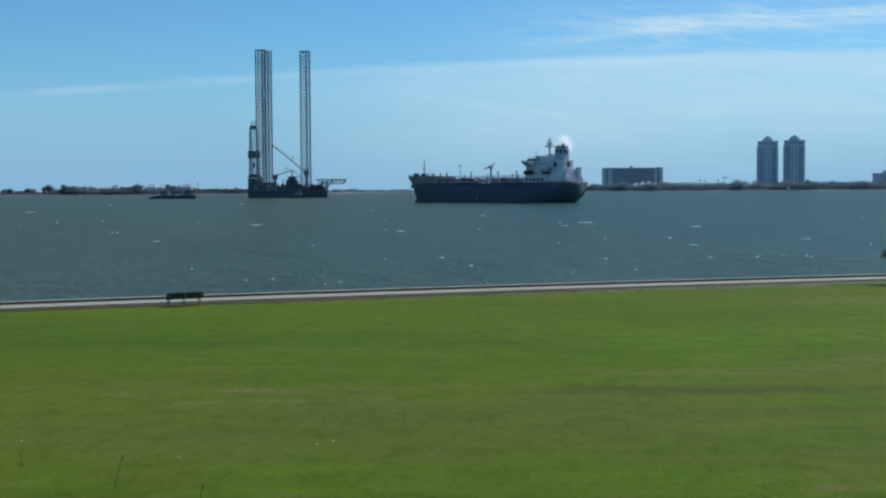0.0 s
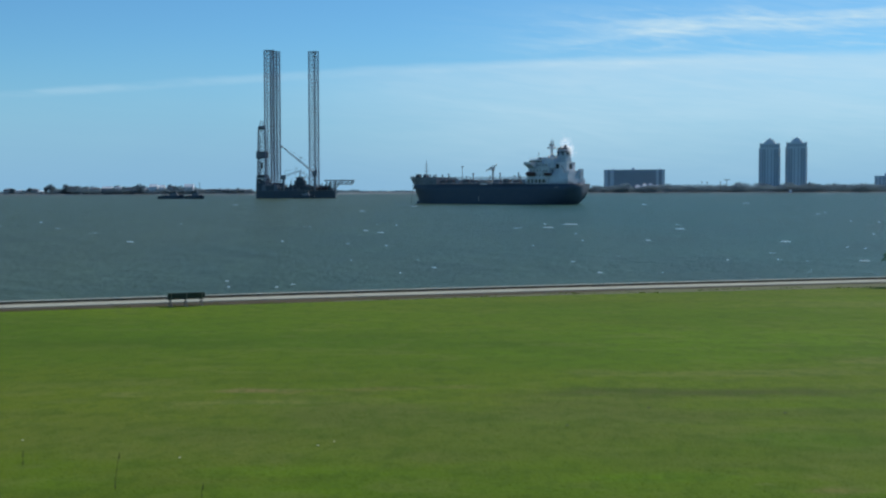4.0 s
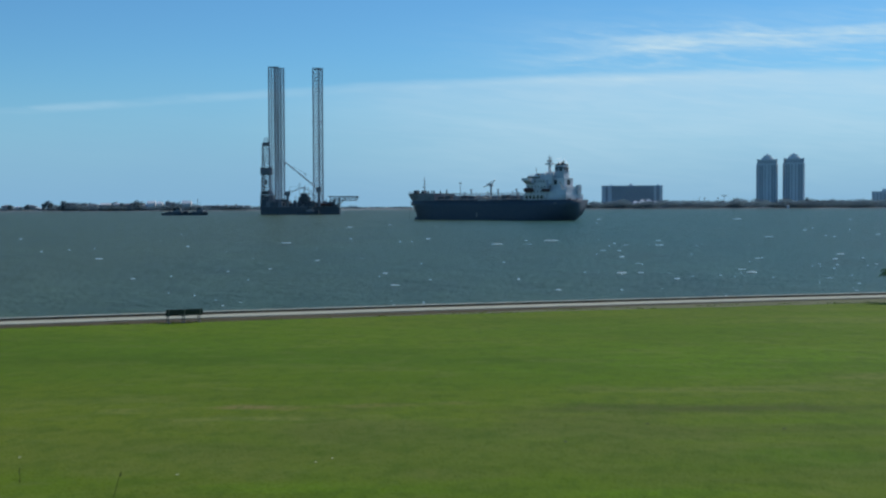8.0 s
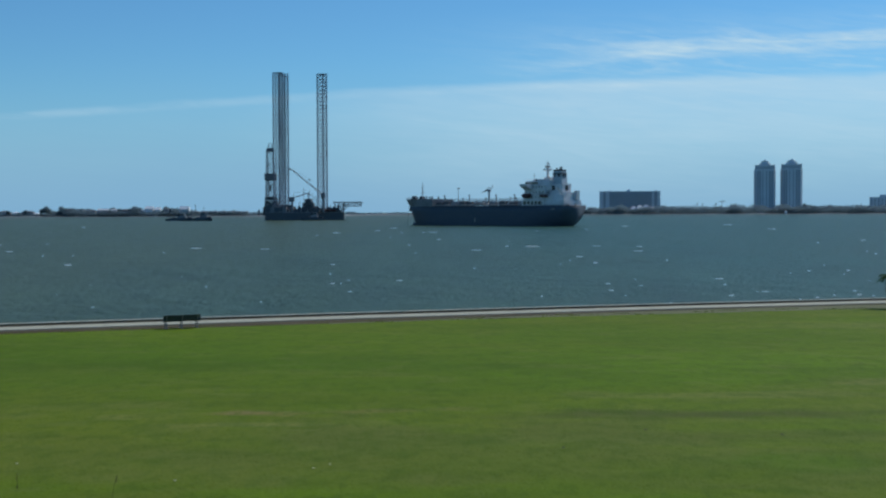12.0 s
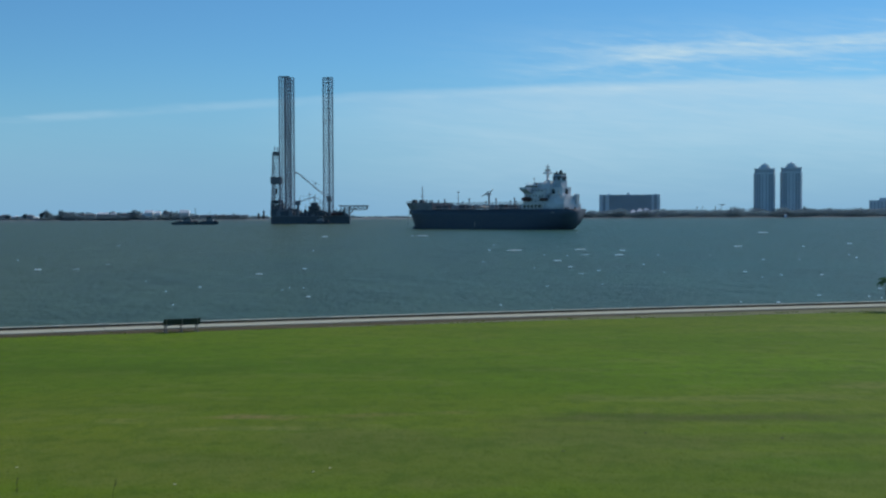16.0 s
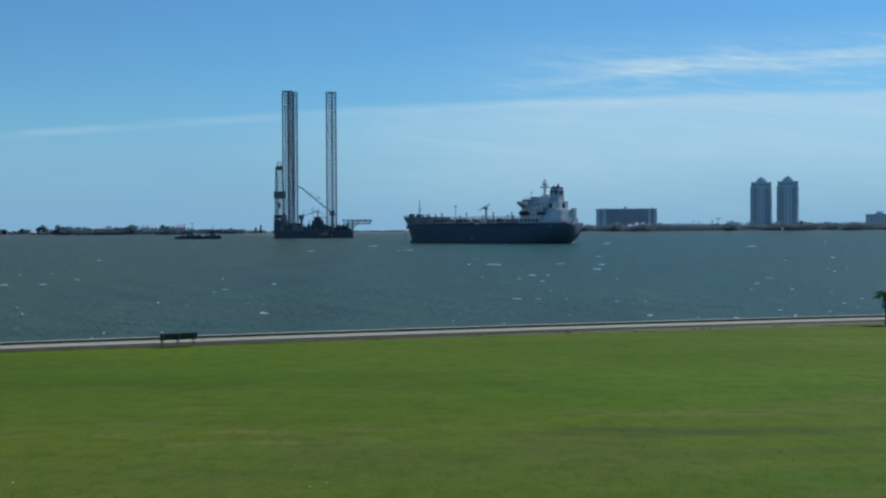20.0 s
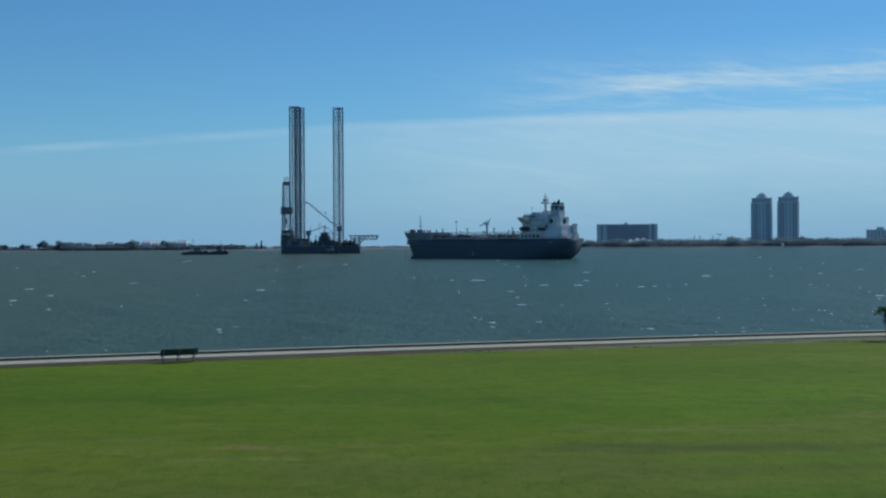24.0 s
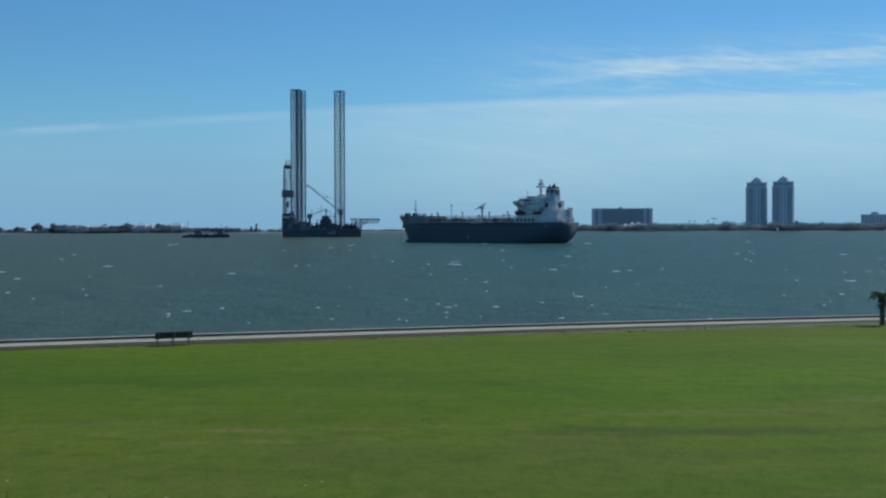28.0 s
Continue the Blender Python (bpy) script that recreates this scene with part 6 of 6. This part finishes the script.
# ---- thin high clouds and low haze, far behind everything ----
def cloud_material():
    m = bpy.data.materials.new("cloud_and_haze")
    m.use_nodes = True
    n, l = m.node_tree.nodes, m.node_tree.links
    n.clear()
    out = n.new("ShaderNodeOutputMaterial")
    em = n.new("ShaderNodeEmission")
    tone = n.new("ShaderNodeMix")
    tone.data_type = "RGBA"
    tone.inputs["A"].default_value, tone.inputs["B"].default_value = (*CLOUD_COLOUR, 1), (*HAZE_COLOUR, 1)
    l.new(tone.outputs["Result"], em.inputs["Color"])
    em.inputs["Strength"].default_value = CLOUD_GLOW
    tr = n.new("ShaderNodeBsdfTransparent")
    mix = n.new("ShaderNodeMixShader")
    co = n.new("ShaderNodeTexCoord")
    sp = n.new("ShaderNodeSeparateXYZ")
    l.new(co.outputs["Object"], sp.inputs["Vector"])

    def calc(op, a, b=None, c=None):
        k = n.new("ShaderNodeMath")
        k.operation = op
        for i, v in enumerate((a, b, c)):
            if v is None:
                continue
            if isinstance(v, (int, float)):
                k.inputs[i].default_value = v
            else:
                l.new(v, k.inputs[i])
        return k.outputs[0]

    def band(v, lo0, lo1, hi0, hi1):
        a = n.new("ShaderNodeMapRange")
        a.interpolation_type = "SMOOTHSTEP"
        a.inputs["From Min"].default_value, a.inputs["From Max"].default_value = lo0, lo1
        l.new(v, a.inputs["Value"])
        b = n.new("ShaderNodeMapRange")
        b.interpolation_type = "SMOOTHSTEP"
        b.inputs["From Min"].default_value, b.inputs["From Max"].default_value = hi0, hi1
        b.inputs["To Min"].default_value, b.inputs["To Max"].default_value = 1, 0
        l.new(v, b.inputs["Value"])
        return calc("MULTIPLY", a.outputs["Result"], b.outputs["Result"])

    def wisps(sx, sz, scale, lo, hi, detail=6.0, off=0.0, tilt=-3.0, warp=0.6):
        mp = n.new("ShaderNodeMapping")
        mp.inputs["Rotation"].default_value = (0, radians(tilt), 0)
        l.new(co.outputs["Object"], mp.inputs["Vector"])
        m2 = n.new("ShaderNodeMapping")
        m2.inputs["Scale"].default_value = (sx, 1, sz)
        m2.inputs["Location"].default_value = (off, 0, off * 0.37)
        l.new(mp.outputs["Vector"], m2.inputs["Vector"])
        t = n.new("ShaderNodeTexNoise")
        t.inputs["Scale"].default_value, t.inputs["Detail"].default_value = scale, detail
        t.inputs["Distortion"].default_value = warp
        l.new(m2.outputs["Vector"], t.inputs["Vector"])
        r = n.new("ShaderNodeMapRange")
        r.inputs["From Min"].default_value, r.inputs["From Max"].default_value = lo, hi
        l.new(t.outputs["Fac"], r.inputs["Value"])
        return r.outputs["Result"]

    x, z = sp.outputs["X"], sp.outputs["Z"]
    wob = wisps(0.0016, 0.004, 1.0, 0.0, 1.0, 5.0, off=3.3)
    # upper rim of the veil climbs to the right
    rim = calc("MULTIPLY_ADD", x, 0.045, 484)
    rim = calc("SUBTRACT", rim, calc("MULTIPLY", calc("MULTIPLY", x, x), 0.0000090))
    dz = calc("ADD", calc("SUBTRACT", z, rim), calc("MULTIPLY_ADD", wob, 40, -20))
    fine = wisps(0.0012, 0.010, 1.0, 0.30, 0.72, 7.0, off=11.0)
    right = band(x, -900, 650, 9000, 9900)
    fibre = wisps(0.0040, 0.034, 1.0, 0.34, 0.70, 7.0, off=37.0, tilt=-5.0, warp=0.9)
    fine = calc("ADD", calc("MULTIPLY", fine, 0.62), calc("MULTIPLY", fibre, 0.38))
    veil = calc("MULTIPLY", band(dz, -640, -60, -26, 16), calc("MULTIPLY_ADD", fine, 0.36, 0.43))
    veil = calc("MULTIPLY", veil, calc("MULTIPLY_ADD", right, 0.88, 0.10))
    edge = calc("MULTIPLY", band(dz, -34, -10, -4, 16), calc("MULTIPLY_ADD", wisps(0.0026, 0.012, 1.0, 0.36, 0.62, 6.0, off=5.0), 0.24, 0.03))
    edge = calc("MULTIPLY", edge, calc("MULTIPLY_ADD", right, -0.75, 1.0))
    # the bright patch above it
    axis = calc("MULTIPLY_ADD", x, 0.043, 592)
    dp = calc("ADD", calc("SUBTRACT", z, axis), calc("MULTIPLY_ADD", wob, 36, -18))
    patch = calc("MULTIPLY", band(dp, -52, -28, 18, 40), band(x, 440, 700, 9000, 9900))
    patch = calc("MULTIPLY", patch, calc("ADD", wisps(0.0030, 0.020, 1.0, 0.28, 0.80, 6.0, off=21.0), calc("MULTIPLY", wisps(0.009, 0.055, 1.0, 0.35, 0.70, 8.0, off=9.0, warp=1.2), 0.36)))
    # loose shreds between the two
    shred = calc("MULTIPLY", band(dp, -170, -60, 20, 110), band(x, 100, 700, 9000, 9900))
    shred = calc("MULTIPLY", shred, calc("ADD", wisps(0.0028, 0.020, 1.0, 0.50, 0.80, 6.0, off=2.0), calc("MULTIPLY", wisps(0.0075, 0.050, 1.0, 0.50, 0.76, 7.0, off=14.0, tilt=-6.0, warp=1.0), 0.30)))
    # a thin film joins patch and veil
    film_ = calc("MULTIPLY", band(dp, -190, -60, 40, 190), calc("MULTIPLY", band(x, -300, 800, 9000, 9900), calc("MULTIPLY_ADD", fibre, 0.14, 0.06)))
    veil = calc("ADD", veil, film_)
    d = calc("ADD", calc("ADD", veil, edge), calc("ADD", calc("MULTIPLY", patch, 0.57), calc("MULTIPLY", shred, 0.7)))
    k = n.new("ShaderNodeClamp")
    l.new(d, k.inputs["Value"])
    # bluish haze painted into the sheet's glow, thickest near the horizon
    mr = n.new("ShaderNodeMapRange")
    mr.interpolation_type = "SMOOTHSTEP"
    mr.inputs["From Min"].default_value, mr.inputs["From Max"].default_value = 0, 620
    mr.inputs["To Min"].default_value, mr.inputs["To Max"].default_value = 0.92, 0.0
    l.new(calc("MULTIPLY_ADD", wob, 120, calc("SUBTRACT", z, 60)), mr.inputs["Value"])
    low_haze = mr.outputs["Result"]
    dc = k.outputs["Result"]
    total = calc("SUBTRACT", 1.0, calc("MULTIPLY", calc("SUBTRACT", 1.0, dc), calc("SUBTRACT", 1.0, low_haze)))
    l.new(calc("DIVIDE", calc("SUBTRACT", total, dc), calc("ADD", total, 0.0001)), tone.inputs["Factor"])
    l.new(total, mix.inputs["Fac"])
    l.new(tr.outputs["BSDF"], mix.inputs[1])
    l.new(em.outputs["Emission"], mix.inputs[2])
    l.new(mix.outputs["Shader"], out.inputs["Surface"])
    return m


CLOUD_COLOUR, HAZE_COLOUR, CLOUD_GLOW = (0.57, 0.80, 0.955), (0.236, 0.48, 0.745), 0.93
vs, fs = [], []
for i in range(41):
    x = -4000 + 200 * i
    vs += [(x, 0, 4), (x, 0, 2200)]
for i in range(40):
    fs.append((2 * i, 2 * i + 2, 2 * i + 3, 2 * i + 1))
CLOUDS = tagged(sheet("cloud_backdrop", vs, fs, cloud_material()), "thin white streaks of high cloud above painted horizon haze", "clouds", kind="structure")

# ---- grass blades on the part of the lawn that lies near ----
def build_blades():
    rg = np.random.default_rng(9)
    n = 50000
    d = 24.0 + (rg.random(n) ** 2.0) * 46.0
    x = d * (rg.random(n) * 0.86 - 0.43)
    y = d
    a = rg.random(n) * 2 * np.pi
    h = 0.008 + 0.012 * rg.random(n)
    w = 0.010 + 0.010 * rg.random(n)
    lx, ly = (rg.random(n) - 0.5) * 0.22, (rg.random(n) - 0.5) * 0.22
    z = np.array([lawn_z(Vector((float(p), float(q), 0))) for p, q in zip(x, y)])
    v = np.empty((n, 3, 3))
    v[:, 0] = np.stack([x - np.cos(a) * w, y - np.sin(a) * w, z - 0.01], 1)
    v[:, 1] = np.stack([x + np.cos(a) * w, y + np.sin(a) * w, z - 0.01], 1)
    v[:, 2] = np.stack([x + lx, y + ly, z + h], 1)
    me = bpy.data.meshes.new("grass")
    me.from_pydata(v.reshape(-1, 3).tolist(), [], np.arange(n * 3).reshape(n, 3).tolist())
    me.materials.append(M_BLADE)
    tagged(new("grass", me), "short mown grass blades on the lawn", "grass", kind="stuff")


build_blades()


def build_tufts():
    """Ragged grass that creeps over the worn verge and the soil beside the walk."""
    rg = random.Random(19)
    vs, fs = [], []
    for _ in range(9000):
        t = rg.uniform(-52, 62)
        o = rim(t) + rg.uniform(-0.7, 2.2) ** 2 * rg.choice((-0.25, 0.45))
        if o > WALK_0 + 0.05 or noise.noise(Vector((t * 0.35, o * 0.9, 2.0))) < -0.05 + 0.12 * (o - rim(t)):
            continue
        p = along(t, o, LAND_Z - 0.05)
        for _k in range(3):
            a = rg.uniform(0, 6.28)
            w, h = rg.uniform(0.04, 0.09), rg.uniform(0.03, 0.065)
            q = p + Vector((rg.uniform(-0.12, 0.12), rg.uniform(-0.12, 0.12), 0))
            k = len(vs)
            vs += [(q.x - math.cos(a) * w, q.y - math.sin(a) * w, q.z), (q.x + math.cos(a) * w, q.y + math.sin(a) * w, q.z),
                   (q.x + rg.uniform(-0.06, 0.06), q.y + rg.uniform(-0.06, 0.06), q.z + h)]
            fs.append((k, k + 1, k + 2))
    tagged(sheet("grass_tuft", vs, fs, M_BLADE, False), "ragged grass tufts creeping over the worn verge", "grass", kind="stuff")


build_tufts()

# ---- slabs of the walk ----
slab_mesh = None
for i in range(40):
    s = -54 + 3.0 * i
    if slab_mesh is None:
        bm = B()
        box(bm, 0.006, WALK_0, -0.2, 2.994, WALK_1, 0.02, 0.004, 0.01)
        slab = part("slab", bm, M_CONC, walkway)
        slab_mesh = slab.data
    else:
        slab = new("slab", slab_mesh)
        slab.parent = walkway
    p = along(s, 0, LAND_Z + 0.006 * noise.noise(Vector((s, 0.5, 0))))
    q = along(s + 3.0, 0)
    slab.matrix_basis = Matrix.Translation(p) @ pose(0, 0, 0, 0, 0, math.degrees(math.atan2(q.y - p.y, q.x - p.x)))


# ---- what moves ----
RIG_SPEED = 1.64


def motions():
    # the bay drifts with the wind, towards the lawn and to the left
    walk(WATER, [(0, pose(0, 0, 0)), (28, pose(-22, -9, 0))])
    for ob, ph, per in FOAM:
        rows = []
        for i in range(57):
            t = i * 0.5
            rows.append((t, pose(-1.1 * t + 15, -0.45 * t + 6, -0.24 + 0.32 * math.sin(ph + 2 * math.pi * t / per))))
        walk(ob, rows)
    walk(RIG, [(0, pose(-163, 1315, 0)), (28, pose(-163 + 28 * RIG_SPEED, 1315, 0))])
    for ob, x, y in TUGS:
        v = RIG_SPEED * y / 1315
        walk(ob, [(t, pose(x + v * t, y, 0.12 * math.sin(t * 1.1 + x), 0, 0.5 * math.sin(t * 0.9 + x), 0)) for t in range(0, 29, 2)])
    walk(TANKER, [(0, pose(TX, TY, 0, 0, 0, 139)), (28, pose(TX + 0.7, TY, 0, 0, 0, 139))])
    walk(CLOUDS, [(0, pose(0, 4750, 0)), (28, pose(-42, 4750, 0))])
    top = pose(TX, TY, 0, 0, 0, 139) @ Vector((-54.4, 0, 0))
    for j, (ob, dx, dy, up, ph) in enumerate(STEAM):
        rows = []
        for i in range(29):
            k = ease((i - 5) / 9.0 if j % 4 == 1 else i / 11.0)
            z = 31.6 + 6.2 * up * (1 - k) - 9.0 * k + 0.35 * math.sin(i * 1.7 + ph * 6)
            rows.append((i, pose(top.x + (1.8 + dx) * (1 - k) + 0.5 * math.sin(i * 1.1 + ph * 9) * (1 - k), top.y + dy * (1 - k), z)))
        walk(ob, rows)
    for t_ob, x, y, p, seed in WEEDS:
        z = lawn_z(p)
        walk(t_ob, [(i * 0.5, pose(x, y, z, 2 * math.sin(i * 0.9 + seed), 4 * math.sin(i * 1.25 + seed * 2) + 3 * math.sin(i * 0.47), 0)) for i in range(57)])


motions()
